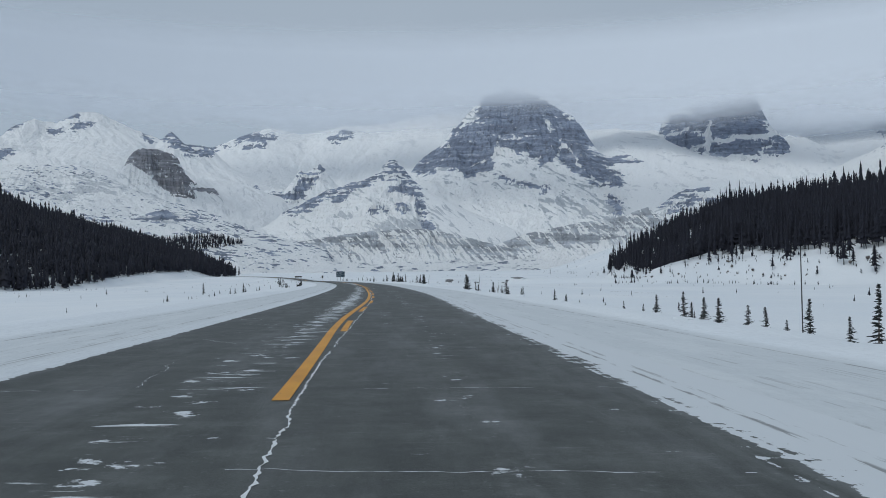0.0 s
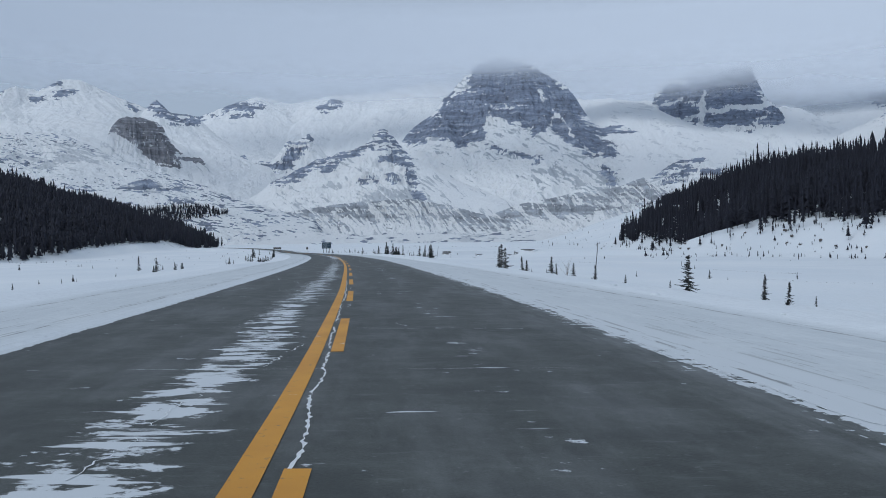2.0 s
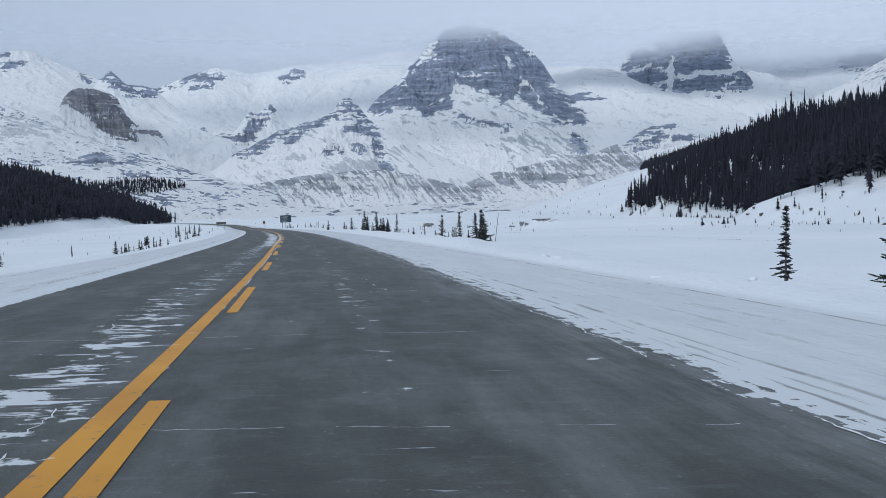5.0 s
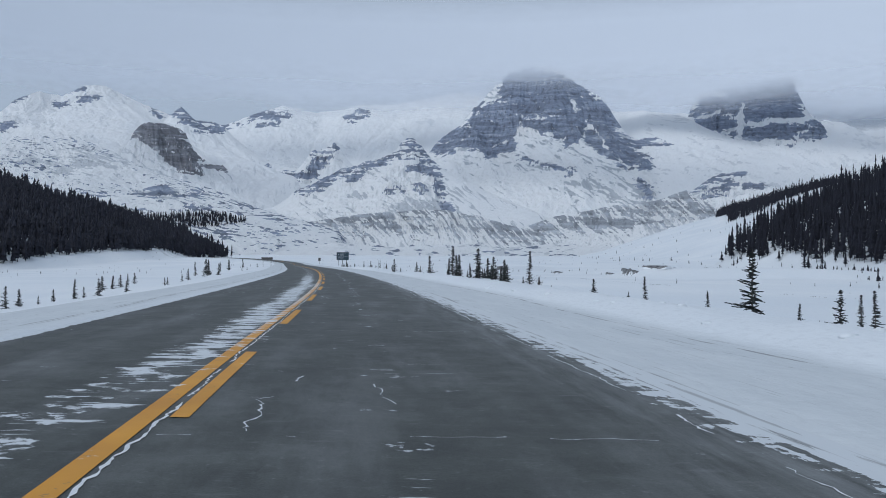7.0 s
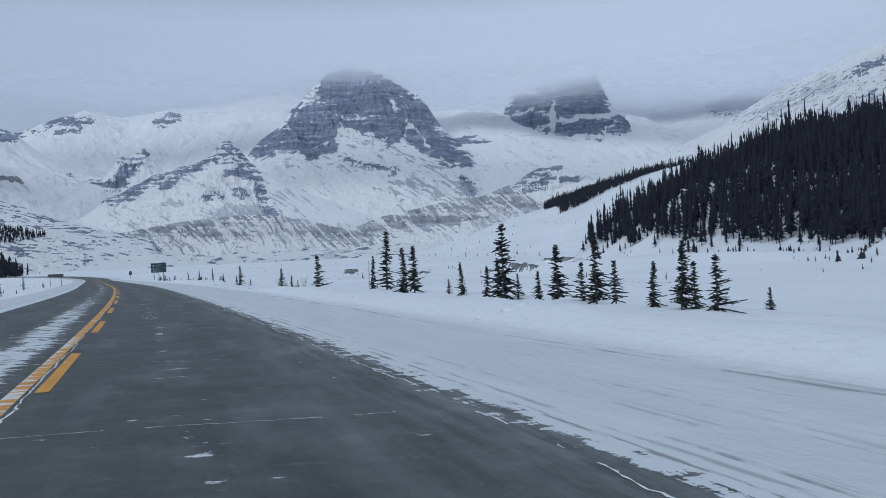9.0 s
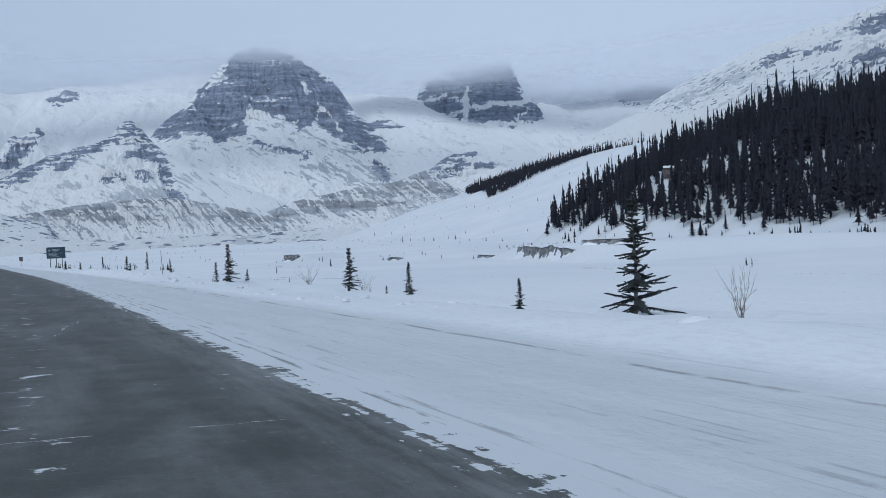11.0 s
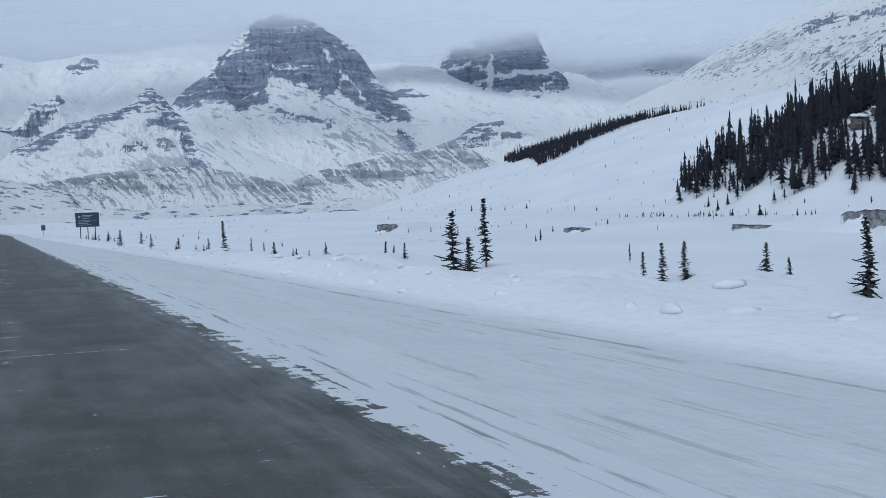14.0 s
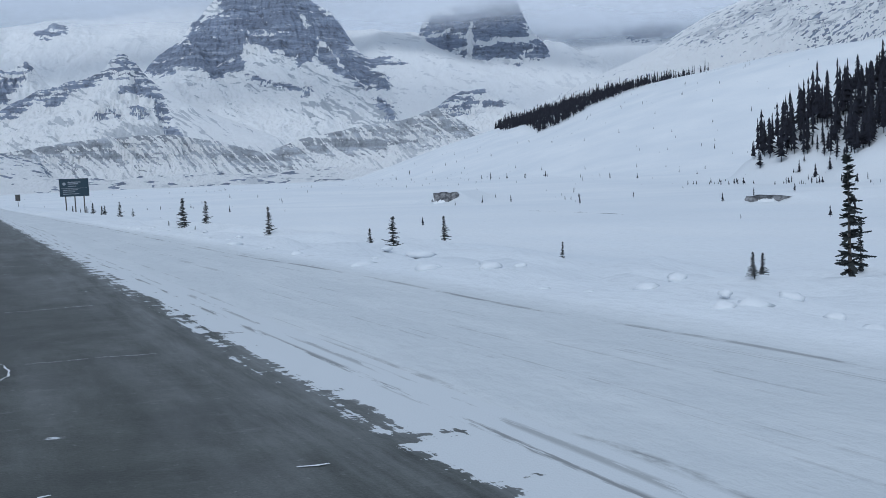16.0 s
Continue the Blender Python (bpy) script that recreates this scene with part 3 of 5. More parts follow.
def relief(name, ridge, d0, d1, material, label, fall=0.42, cliff=120.0, reach=120.0, step=0.06, rows=150, crag=26.0, rib=90.0, seed=1, jag=2.0, terrace=0.0, tread=36.0,
           rocks=(), snows=(), scours=(), bed=8.0, grain=(1, -0.5), dash=0.0, streak=0.0, solid=0.12):
    """A mountain as a height field round a ridge. ridge: bearing (degrees) and rise (per mille) from VIEW; d0, d1: distances of the
    near foot and of the ridge. Below the ridge the ground drops by a cliff (metres, eased over reach) and then falls evenly.
    rocks, snows, scours: strokes of bare cliff, of snow lying in it and of wind-scoured debris; bed: thickness of the rock's layers;
    grain: the way in which debris is drawn out (across, up); dash: short bare ledges; streak: gullies; solid: how unbroken the bare rock is."""
    pad = min(6.0, math.degrees(500 / d1))
    b = np.arange(ridge[0][0] - pad, ridge[-1][0] + pad, step)
    e = np.interp(b, [p[0] for p in ridge], [p[1] for p in ridge], left=-60, right=-60)
    e = e + jag * fractal(b * 1.7, b * 0, 5, seed + 40) + jag * 0.5 * fractal(b * 9, b * 0, 3, seed + 44)
    top = e * d1 / 1000
    d = np.concatenate([d1 - (d1 - d0) * np.linspace(1, 0, rows) ** 1.6, d1 + np.array([12, 30, 70, 150, 300])])
    B, D = np.meshgrid(b, d)
    across, along = np.radians(B) * d1, D
    wa = across + 0.9 * rib * fractal(across / (3 * rib), along / (3 * rib), 4, seed + 3)
    wl = along + 0.9 * rib * fractal(across / (3 * rib), along / (3 * rib), 4, seed + 7)
    away = np.clip(np.abs(d1 - D), 0, None)
    bend = ease(0, 250, away) * 0.7 * rib * fractal(across / (2.2 * rib), along / (5 * rib), 4, seed + 29)
    h = np.full(B.shape, -1e9, np.float32)
    source = np.zeros(B.shape, np.float32)
    for k in range(0, len(b), 2):
        at = math.radians(b[k]) * d1
        r = np.hypot(across + bend - at, d1 - D)
        hk = top[k] - fall * r - cliff * (1 - np.exp(-r / reach))
        higher = hk > h
        source[higher] = at
        h = np.where(higher, hk, h)
    # lines of fall: u runs along the slope's contour, r down it
    r = np.hypot(across + bend - source, d1 - D)
    u = source + 260 * np.arctan2(across + bend - source, np.abs(d1 - D) + 40) + 55 * fractal(across / 300, along / 300, 4, seed + 33)
    drop = np.clip(np.broadcast_to(np.maximum(top, 0), B.shape) - h, 0, None)
    amp = np.minimum(1.0, drop / (1.7 * crag))
    ribs = 0.6 * fractal(u / (0.9 * rib), r / (4 * rib), 4, seed, True, 0.55) + 0.4 * fractal(wa / (1.6 * rib), wl / (4 * rib), 4, seed + 2, True, 0.5)
    rock = fractal(wa / rib, wl / (1.4 * rib), 7, seed + 9, True, 0.6)
    bare = 0.42 + 0.58 * ease(-8, 4, blotches(B, h / D * 1000, rocks))
    h = h + amp * crag * bare * (1.2 * (ribs - 0.25) + 1.2 * (rock - 0.25))
    if terrace:
        wob = fractal(across / 420, along / 420, 4, seed + 13)
        s = h / (tread * (1.0 + 0.35 * smooth_noise(h / (2.3 * tread), across / 2500, seed + 15))) + 2.0 * wob + across * 0.0010
        part_s = s - np.floor(s)
        h = h + terrace * np.minimum(1, drop / 40) * bare * tread * (np.floor(s) + ease(0.35, 0.90, part_s) - s)
    # the foot sinks under the plain at both ends
    h = h - 90 * ease(2.2, 0.2, np.minimum(B - b[0], b[-1] - B)) * ease(120, 20, h)
    h = np.maximum(h, -25.0)
    # bare rock: ragged strokes, broken by thin snow on the layers
    rise = h / D * 1000
    size = d1 / 3000
    torn_b = B + (5.0 * fractal(across / (45 * size), h / (30 * size), 5, seed + 60, False, 0.62)) / 17.45
    torn_r = rise + 4.0 * fractal(across / (40 * size), h / (26 * size), 5, seed + 64, False, 0.62)
    layer = (h + 0.05 * across + 10 * fractal(across / 160, h / 90, 3, seed + 66)) / bed
    beds = fractal(across / 95, layer, 4, seed + 67, False, 0.6)
    blocks = fractal(across / (26 * size), h / (8 * size), 4, seed + 68, True, 0.6) - 0.25
    inside, white = blotches(torn_b, torn_r, rocks), blotches(torn_b, torn_r, snows)
    speck = fractal(across / (11 * size), h / (3.5 * size), 3, seed + 69, False, 0.7)
    face = 0.52 + np.clip((0.55 if streak else 1.0) * inside / 10, -0.95, solid) - 0.9 * np.clip((white + 1.2) / 4, 0, 0.9) + 0.60 * beds + 0.50 * blocks + 0.45 * speck
    # grain: g along it, p across it
    n = math.hypot(*grain)
    lay = 16 * fractal(across / 120, h / 80, 4, seed + 75)
    g, p = (across * grain[0] + h * grain[1]) / n, (h * grain[0] - across * grain[1]) / n + lay
    if streak:
        face = face + 1.6 * streak * fractal(p / (8.0 * size), g / (60 * size), 4, seed + 76, False, 0.6) - 0.02
    if dash:
        dense = fractal(across / 150, h / 70, 4, seed + 78)
        short = fractal(p / 2.2, g / 11, 3, seed + 77, False, 0.55)
        face = np.maximum(face, 0.5 + 1.3 * (short + 0.6 * dense - 0.58 + 0.25 * dash))
    a = np.radians(B)
    pts = np.stack([VIEW[0] + D * np.sin(a), VIEW[1] + D * np.cos(a), VIEW[2] + h + 1.5 * np.clip(face, 0, 1)], -1)
    me = grid_mesh(name, pts, material)
    me.attributes.new("rockface", "FLOAT", "POINT").data.foreach_set("value", np.clip(face, 0, 1).reshape(-1).astype(np.float32))
    drawn = fractal(p / (7.0 * size) + 1.2 * fractal(across / 40, h / 30, 3, seed + 72), g / (34 * size), 5, seed + 70, False, 0.62)
    trail = 0.18 + 0.85 * drawn + 0.55 * fractal(across / 140, h / 60, 4, seed + 71) + 0.30 * np.clip((blotches(torn_b, torn_r, scours) + 3) / 7, 0, 1)
    me.attributes.new("scree", "FLOAT", "POINT").data.foreach_set("value", np.clip(trail, 0, 1).reshape(-1).astype(np.float32))
    tagged(new(name, me), label, "mountain", kind="structure")
    return pts


relief("mountain_icefield", [(-44, 120), (-30, 130), (-23.8, 145), (-22.1, 153), (-18.6, 155), (-16.8, 168), (-14.9, 180), (-12.7, 172), (-9.7, 183), (-7.5, 184), (-3.7, 197), (3.8, 205),
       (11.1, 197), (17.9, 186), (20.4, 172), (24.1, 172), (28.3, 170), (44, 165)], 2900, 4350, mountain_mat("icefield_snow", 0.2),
       "far snow-covered icefield with small rock outcrops under cloud", 0.42, 60, 120, 0.06, 90, 22, 130, 71, 1.0,
       rocks=[(-21.59, 165.7, -21.15, 169.3, 5.9), (-21.15, 161.1, -18.69, 156.6, 5.9), (-20.28, 150.4, -18.87, 148.8, 4), (-22.52, 169.9, -21.59, 163.8, 2), (-16.54, 164.5, -14.72, 168.8, 5.3), (-16.54, 155.5, -15.27, 157.5, 2), (-17.19, 158.3, -16.72, 160.5, 1), (-18.51, 158.7, -17.62, 157.4, 1.3), (-10.47, 167.3, -9.53, 172.9, 4), (25.18, 153.4, 27.42, 153.3, 7.3)], bed=12)
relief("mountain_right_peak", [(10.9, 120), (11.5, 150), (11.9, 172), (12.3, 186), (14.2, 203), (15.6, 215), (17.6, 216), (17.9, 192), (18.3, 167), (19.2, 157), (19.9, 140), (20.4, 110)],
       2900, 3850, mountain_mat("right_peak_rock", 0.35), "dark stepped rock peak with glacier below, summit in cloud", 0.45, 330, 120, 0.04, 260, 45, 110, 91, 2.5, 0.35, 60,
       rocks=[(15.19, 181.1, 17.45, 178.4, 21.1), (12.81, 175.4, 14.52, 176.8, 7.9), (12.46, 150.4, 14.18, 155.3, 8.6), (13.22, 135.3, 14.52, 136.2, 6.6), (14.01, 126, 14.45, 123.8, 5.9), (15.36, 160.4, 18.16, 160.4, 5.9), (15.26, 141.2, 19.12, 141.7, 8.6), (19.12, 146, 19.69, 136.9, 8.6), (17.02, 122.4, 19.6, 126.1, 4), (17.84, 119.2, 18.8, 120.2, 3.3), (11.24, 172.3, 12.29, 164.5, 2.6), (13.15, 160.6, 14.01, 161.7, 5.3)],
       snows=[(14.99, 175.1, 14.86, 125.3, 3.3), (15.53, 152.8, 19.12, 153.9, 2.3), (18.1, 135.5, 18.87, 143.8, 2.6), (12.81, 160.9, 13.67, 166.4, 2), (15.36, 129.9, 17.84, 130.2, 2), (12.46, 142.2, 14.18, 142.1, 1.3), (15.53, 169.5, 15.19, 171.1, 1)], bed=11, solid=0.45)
relief("mountain_glacier", [(4.0, 110), (6.0, 146), (7.5, 163), (9.3, 168), (11.1, 166), (12.6, 152), (14.6, 128), (15.4, 132), (17, 120), (20, 105), (22.5, 100)],
       2400, 3780, mountain_mat("glacier_snow", 0.3), "pale blue-white glacier between two rock peaks", 0.36, 40, 120, 0.08, 90, 16, 110, 96, 1.5,
       scours=[(17.35, 100, 17.67, 93.7, 4), (18.48, 96.2, 19.12, 98.7, 5.3), (14.52, 109.3, 15.19, 110.1, 2.6)], grain=(1, -0.3))
relief("mountain_outcrop", [(11.59, 70.5), (12.29, 82.9), (12.98, 91.4), (13.84, 98.5), (14.69, 100.5), (15.36, 98.8), (16.03, 89.8), (17.18, 78.6), (18.16, 67.7)], 2250, 2650,
       mountain_mat("outcrop_rock", 0.5), "broken rock outcrop in the snow below the glacier", 0.36, 30, 60, 0.04, 110, 26, 45, 131, 2.0, 0.4, 22,
       rocks=[(12.46, 82.8, 13.5, 93, 5.3), (12.81, 74.4, 14.01, 82.1, 5.3), (14.18, 94.5, 15.03, 97.8, 2.6), (13.56, 94.9, 14.52, 86.8, 4), (15.19, 82.8, 16.03, 83.6, 2.6), (11.94, 78, 12.46, 84.1, 2.6)],
       scours=[(16.2, 82.2, 17.84, 88.7, 5.9), (14.18, 73.9, 16.2, 69.9, 5.3)], bed=6, grain=(1, 0.5))
relief("mountain_left", [(-48, 110), (-42.4, 116), (-37.4, 151), (-33.5, 146), (-31.7, 151), (-31.0, 168), (-29.6, 181), (-28.3, 176), (-27.1, 191), (-25.8, 191), (-24.9, 184), (-23.4, 172),
       (-21.9, 163), (-21.4, 173), (-20.5, 159), (-19.3, 158), (-18.6, 151), (-17.1, 124), (-15.3, 99)], 2100, 3450,
       mountain_mat("left_mountain_rock", 0.25), "broad snow-covered mountain with thin rock bands", 0.40, 70, 90, 0.055, 190, 20, 110, 31, 1.5, 0.3, 36,
       rocks=[(-21.59, 165.7, -21.15, 169.3, 5.9), (-21.15, 161.1, -18.69, 156.6, 5.9), (-20.28, 150.4, -18.87, 148.8, 4), (-22.52, 169.9, -21.59, 163.8, 2), (-28.27, 182.7, -27.16, 186.1, 2), (-27.42, 174.8, -26.35, 178, 2.6), (-31.11, 169.1, -30.6, 173.4, 2.6), (-31.65, 137.8, -31.11, 142, 4), (-28.59, 167.2, -28.21, 170.8, 2.6), (-23.87, 181, -23.3, 175.4, 1.3), (-23.2, 170.5, -22.69, 161.6, 1.3)], scours=[(-29.83, 177.5, -29.37, 133.3, 7.9), (-29.06, 175.6, -28.75, 137, 9.2), (-31.65, 160, -31.05, 149.1, 7.9), (-26.68, 166.6, -26.19, 154.9, 6.6), (-28.27, 134.5, -27.16, 138.1, 5.3), (-25.37, 183.5, -24.88, 162.5, 5.9)], bed=7, grain=(0.25, -1))
relief("mountain_dark_crag", [(-16.79, 82.5), (-16.43, 93.6), (-16.14, 109.2), (-15.85, 113.8), (-15.56, 106.8), (-14.91, 106.4), (-13.81, 108.7), (-13.33, 116.7), (-13, 127.9), (-12.63, 126.7), (-12.14, 131.4), (-11.51, 138.2), (-11.25, 134.3), (-10.99, 120), (-10.69, 100.4)], 2300, 3150,
       mountain_mat("dark_crag_rock", 0.3), "dark rock crag half buried in snow", 0.46, 110, 90, 0.04, 190, 34, 70, 51, 3, 0.5, 30,
       rocks=[(-16.14, 105.3, -15.85, 95.1, 5.9), (-15.45, 97.1, -13.07, 100.5, 7.3), (-13.07, 105, -11.59, 130.9, 5.9), (-12.96, 122.7, -12.52, 127.4, 2.6), (-14.91, 91.5, -14.17, 93, 3.3)], snows=[(-15.45, 106.2, -13.51, 108.2, 2), (-14.91, 102.5, -13.25, 105, 1)], bed=7)
relief("mountain_left_crag", [(-24.84, 116.2), (-24.51, 128.8), (-24.24, 140.8), (-23.84, 149.9), (-23.3, 154.1), (-22.35, 153.1), (-21.59, 150), (-21.11, 146), (-20.87, 133.5), (-20.35, 121.2), (-19.71, 113.3), (-18.8, 110.6), (-18.44, 104.3), (-18.01, 91.7)], 2000, 2750,
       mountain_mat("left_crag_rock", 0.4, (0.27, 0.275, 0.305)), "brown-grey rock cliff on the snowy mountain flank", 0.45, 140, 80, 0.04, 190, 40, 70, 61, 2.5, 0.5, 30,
       rocks=[(-23.94, 141.7, -21.49, 140.6, 10.6), (-23.3, 148.5, -21.66, 145.5, 5.9), (-23.1, 133.1, -21.15, 125.1, 9.2), (-22.18, 122.5, -20.45, 110.9, 11.2), (-21.15, 108, -20.21, 104.1, 7.9), (-19.75, 107.5, -18.69, 106.1, 4.6)],
       snows=[(-24.04, 132.3, -22.01, 103.7, 3.3), (-19.75, 111.3, -18.87, 111.2, 1.3), (-20.21, 113, -19.86, 100.5, 1.3)], scours=[(-24.21, 124.7, -22.35, 99.2, 5.9), (-23.71, 107.7, -22.01, 89.9, 6.6)], bed=9, grain=(1, -0.75), solid=0.35)
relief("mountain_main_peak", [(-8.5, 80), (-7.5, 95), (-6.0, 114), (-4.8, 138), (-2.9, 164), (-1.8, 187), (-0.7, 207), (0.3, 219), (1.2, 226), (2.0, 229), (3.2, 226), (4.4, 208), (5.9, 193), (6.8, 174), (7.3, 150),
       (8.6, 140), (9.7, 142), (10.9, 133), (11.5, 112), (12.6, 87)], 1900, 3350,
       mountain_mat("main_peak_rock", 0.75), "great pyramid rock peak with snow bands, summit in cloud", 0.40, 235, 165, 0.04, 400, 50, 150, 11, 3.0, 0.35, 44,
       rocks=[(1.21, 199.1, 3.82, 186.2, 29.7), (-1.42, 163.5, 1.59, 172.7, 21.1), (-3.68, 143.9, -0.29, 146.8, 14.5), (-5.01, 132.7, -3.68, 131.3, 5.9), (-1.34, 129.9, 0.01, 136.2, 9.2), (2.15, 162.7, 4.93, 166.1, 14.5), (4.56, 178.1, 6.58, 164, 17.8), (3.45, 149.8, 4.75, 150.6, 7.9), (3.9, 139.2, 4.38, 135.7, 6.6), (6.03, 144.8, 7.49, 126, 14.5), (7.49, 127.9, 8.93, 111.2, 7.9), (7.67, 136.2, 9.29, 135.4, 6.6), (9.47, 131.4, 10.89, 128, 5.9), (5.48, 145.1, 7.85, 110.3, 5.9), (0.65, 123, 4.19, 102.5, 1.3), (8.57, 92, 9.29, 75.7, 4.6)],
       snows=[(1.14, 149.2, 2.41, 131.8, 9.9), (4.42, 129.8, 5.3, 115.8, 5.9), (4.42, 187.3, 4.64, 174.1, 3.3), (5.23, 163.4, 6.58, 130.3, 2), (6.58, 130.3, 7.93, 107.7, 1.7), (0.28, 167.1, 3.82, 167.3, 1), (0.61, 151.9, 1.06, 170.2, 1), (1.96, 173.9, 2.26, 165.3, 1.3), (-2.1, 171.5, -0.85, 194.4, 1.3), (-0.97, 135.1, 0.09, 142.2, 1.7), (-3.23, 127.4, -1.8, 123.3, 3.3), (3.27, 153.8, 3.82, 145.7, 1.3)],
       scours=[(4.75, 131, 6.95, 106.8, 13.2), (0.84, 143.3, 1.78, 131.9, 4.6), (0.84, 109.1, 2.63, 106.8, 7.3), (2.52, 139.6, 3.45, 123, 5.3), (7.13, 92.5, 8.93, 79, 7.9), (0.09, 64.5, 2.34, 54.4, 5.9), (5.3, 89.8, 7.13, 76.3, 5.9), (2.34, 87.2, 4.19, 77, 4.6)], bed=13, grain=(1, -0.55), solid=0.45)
relief("mountain_small_hill", [(-18.51, 30.7), (-17.44, 40.5), (-16, 56.2), (-14.17, 80), (-12.7, 92.1), (-11.21, 106.2), (-9.72, 114.3), (-8.78, 118.4), (-7.84, 125.8), (-7.31, 132.5), (-6.94, 141.1), (-6.44, 146.4), (-6.07, 142.5), (-5.76, 136.6), (-5.5, 128.7), (-5.12, 116.8), (-4.74, 102.3), (-4.44, 87.8), (-4.14, 73.3), (-3.8, 59.4), (-3.46, 44.9)], 1750, 2550,
       mountain_mat("small_hill_rock", 0.6), "rocky snow-streaked foothill below the great peak", 0.42, 70, 60, 0.035, 260, 34, 90, 41, 2, 0.4, 36,
       rocks=[(-13.81, 83.3, -12.26, 89.6, 6.6), (-12.63, 90.1, -11.59, 98.9, 3.3), (-11.66, 103.4, -10.84, 104.9, 5.3), (-9.83, 108.4, -8.78, 116.5, 5.3), (-10.47, 95.2, -9.72, 103.2, 3.3), (-8.78, 116.5, -6.71, 125.3, 5.9), (-6.94, 135.2, -6.1, 137.9, 5.9), (-6.63, 127.3, -5.39, 122.7, 7.9), (-6.86, 106.8, -5.2, 112.9, 4.6), (-5.76, 108.9, -4.82, 104.3, 5.9), (-5.2, 116.8, -4.9, 106.3, 5.3), (-4.82, 97.7, -4.37, 77.2, 5.3), (-4.37, 74.6, -3.84, 60.1, 4.6), (-7.99, 81.7, -7.01, 84.4, 4), (-6.03, 85.8, -5.69, 83.8, 5.3), (-10.66, 106.9, -9.72, 112.4, 2)],
       snows=[(-7.46, 118, -5.95, 115.5, 2), (-7.84, 107.4, -7.01, 107.5, 4), (-6.33, 99.6, -5.01, 95.7, 2), (-7.46, 132.5, -6.86, 132.5, 2)],
       scours=[(-9.16, 103.9, -7.46, 95.6, 9.2), (-7.84, 64.6, -6.33, 67.9, 14.5), (-5.58, 74.6, -4.74, 61.4, 8.6), (-13.25, 63.9, -11.21, 47.8, 10.6), (-12.7, 73.8, -12.14, 47.7, 6.6), (-10.47, 77.4, -9.34, 74.3, 5.3)], bed=7, grain=(1, -0.9))
relief("mountain_left_foothill", [(-48, 105), (-42.4, 111), (-31.7, 128), (-29.9, 133), (-27.4, 132), (-25.4, 120), (-23.4, 99), (-21.0, 90), (-18.5, 76), (-16.7, 61), (-14.9, 44), (-13.6, 33)],
       1500, 2300, mountain_mat("left_foothill_rock", 0.5), "rolling snow-covered foothill with bare patches", 0.34, 25, 80, 0.05, 190, 20, 80, 81, 1.2, 0.3, 36,
       scours=[(-27.32, 114.2, -25.04, 106.8, 9.2), (-27.64, 110.9, -26.51, 108.8, 6.6), (-29.83, 103, -27.96, 98.5, 7.9), (-31.65, 110.2, -30.45, 108.4, 6.6), (-17.44, 69.4, -15.64, 50.5, 11.9), (-16, 76.3, -14.91, 53.8, 6.6)], dash=0.9, grain=(1, -0.2))
FOLD = relief("mountain_left_fold", [(-42, 70), (-34.6, 76), (-28.6, 62), (-26.4, 68), (-24.4, 75), (-22.4, 86), (-21.0, 84), (-19.2, 66), (-17.1, 43), (-15.2, 30)],
       1150, 1620, mountain_mat("left_fold_rock", 0.5), "low snow-covered shoulder with scattered rock", 0.26, 8, 40, 0.05, 120, 10, 60, 85, 1.2, 0.2,
       rocks=[(-24.04, 77.7, -22.01, 79.2, 3.3), (-21.84, 73.6, -19.75, 74.4, 2), (-21.15, 60, -19.57, 57.9, 2), (-23.03, 72.5, -22.35, 69.7, 2)], scours=[(-24.04, 76.4, -19.22, 75.3, 7.9)], dash=0.75, grain=(1, -0.15))
relief("moraine_left", [(-20.97, 24), (-18.51, 36.5), (-15.64, 40.8), (-12.7, 46.4), (-10.47, 52.5), (-7.84, 58), (-5.76, 60), (-4.06, 60.1), (-2.93, 55.4), (-1.8, 52.1), (-0.29, 44.1), (1.96, 33.5), (3.82, 24.8)], 1500, 1700,
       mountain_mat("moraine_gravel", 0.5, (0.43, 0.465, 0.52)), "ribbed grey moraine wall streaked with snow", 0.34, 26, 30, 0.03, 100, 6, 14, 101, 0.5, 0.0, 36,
       rocks=[(-18.51, 32.6, -15.64, 38.2, 4.6), (-15.64, 38.2, -10.47, 47.9, 9.9), (-10.47, 47.9, -7.84, 52, 14.5), (-7.84, 53.4, -4.06, 53.5, 17.2), (-4.06, 54.8, -1.42, 44.2, 13.2), (-1.42, 41.5, 2.34, 28.2, 6.6)], snows=[(-19.22, 10.8, -11.21, 11.1, 5.9), (-11.21, 9.8, -5.2, 8.6, 9.2), (-5.2, 11.2, 3.82, 11.1, 6.6)], bed=5, streak=1.0, grain=(1, -1.25))
relief("moraine_right", [(-0.29, 15.1), (1.21, 40.1), (3.27, 52.3), (4.56, 56.1), (5.67, 59.2), (6.77, 63.5), (7.85, 65.2), (9.29, 67.4), (10.36, 72.2), (11.06, 77.7), (11.59, 80), (12.04, 74.1), (12.63, 67.6), (13.32, 61), (14.52, 48.7), (15.86, 32.8)], 1500, 1850,
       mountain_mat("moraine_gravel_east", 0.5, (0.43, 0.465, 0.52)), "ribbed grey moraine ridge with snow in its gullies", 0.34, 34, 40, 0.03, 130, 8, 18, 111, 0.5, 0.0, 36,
       rocks=[(1.96, 41.3, 4.56, 50.9, 6.6), (4.56, 50.9, 6.77, 56.4, 13.2), (6.77, 57.7, 9.29, 59.7, 15.8), (9.29, 61, 11.59, 70.5, 17.2), (11.59, 71.7, 13.15, 58.6, 11.9), (-0.66, 38.2, 2.34, 34.7, 4.6)], bed=5, streak=0.95, grain=(1, -1.1))
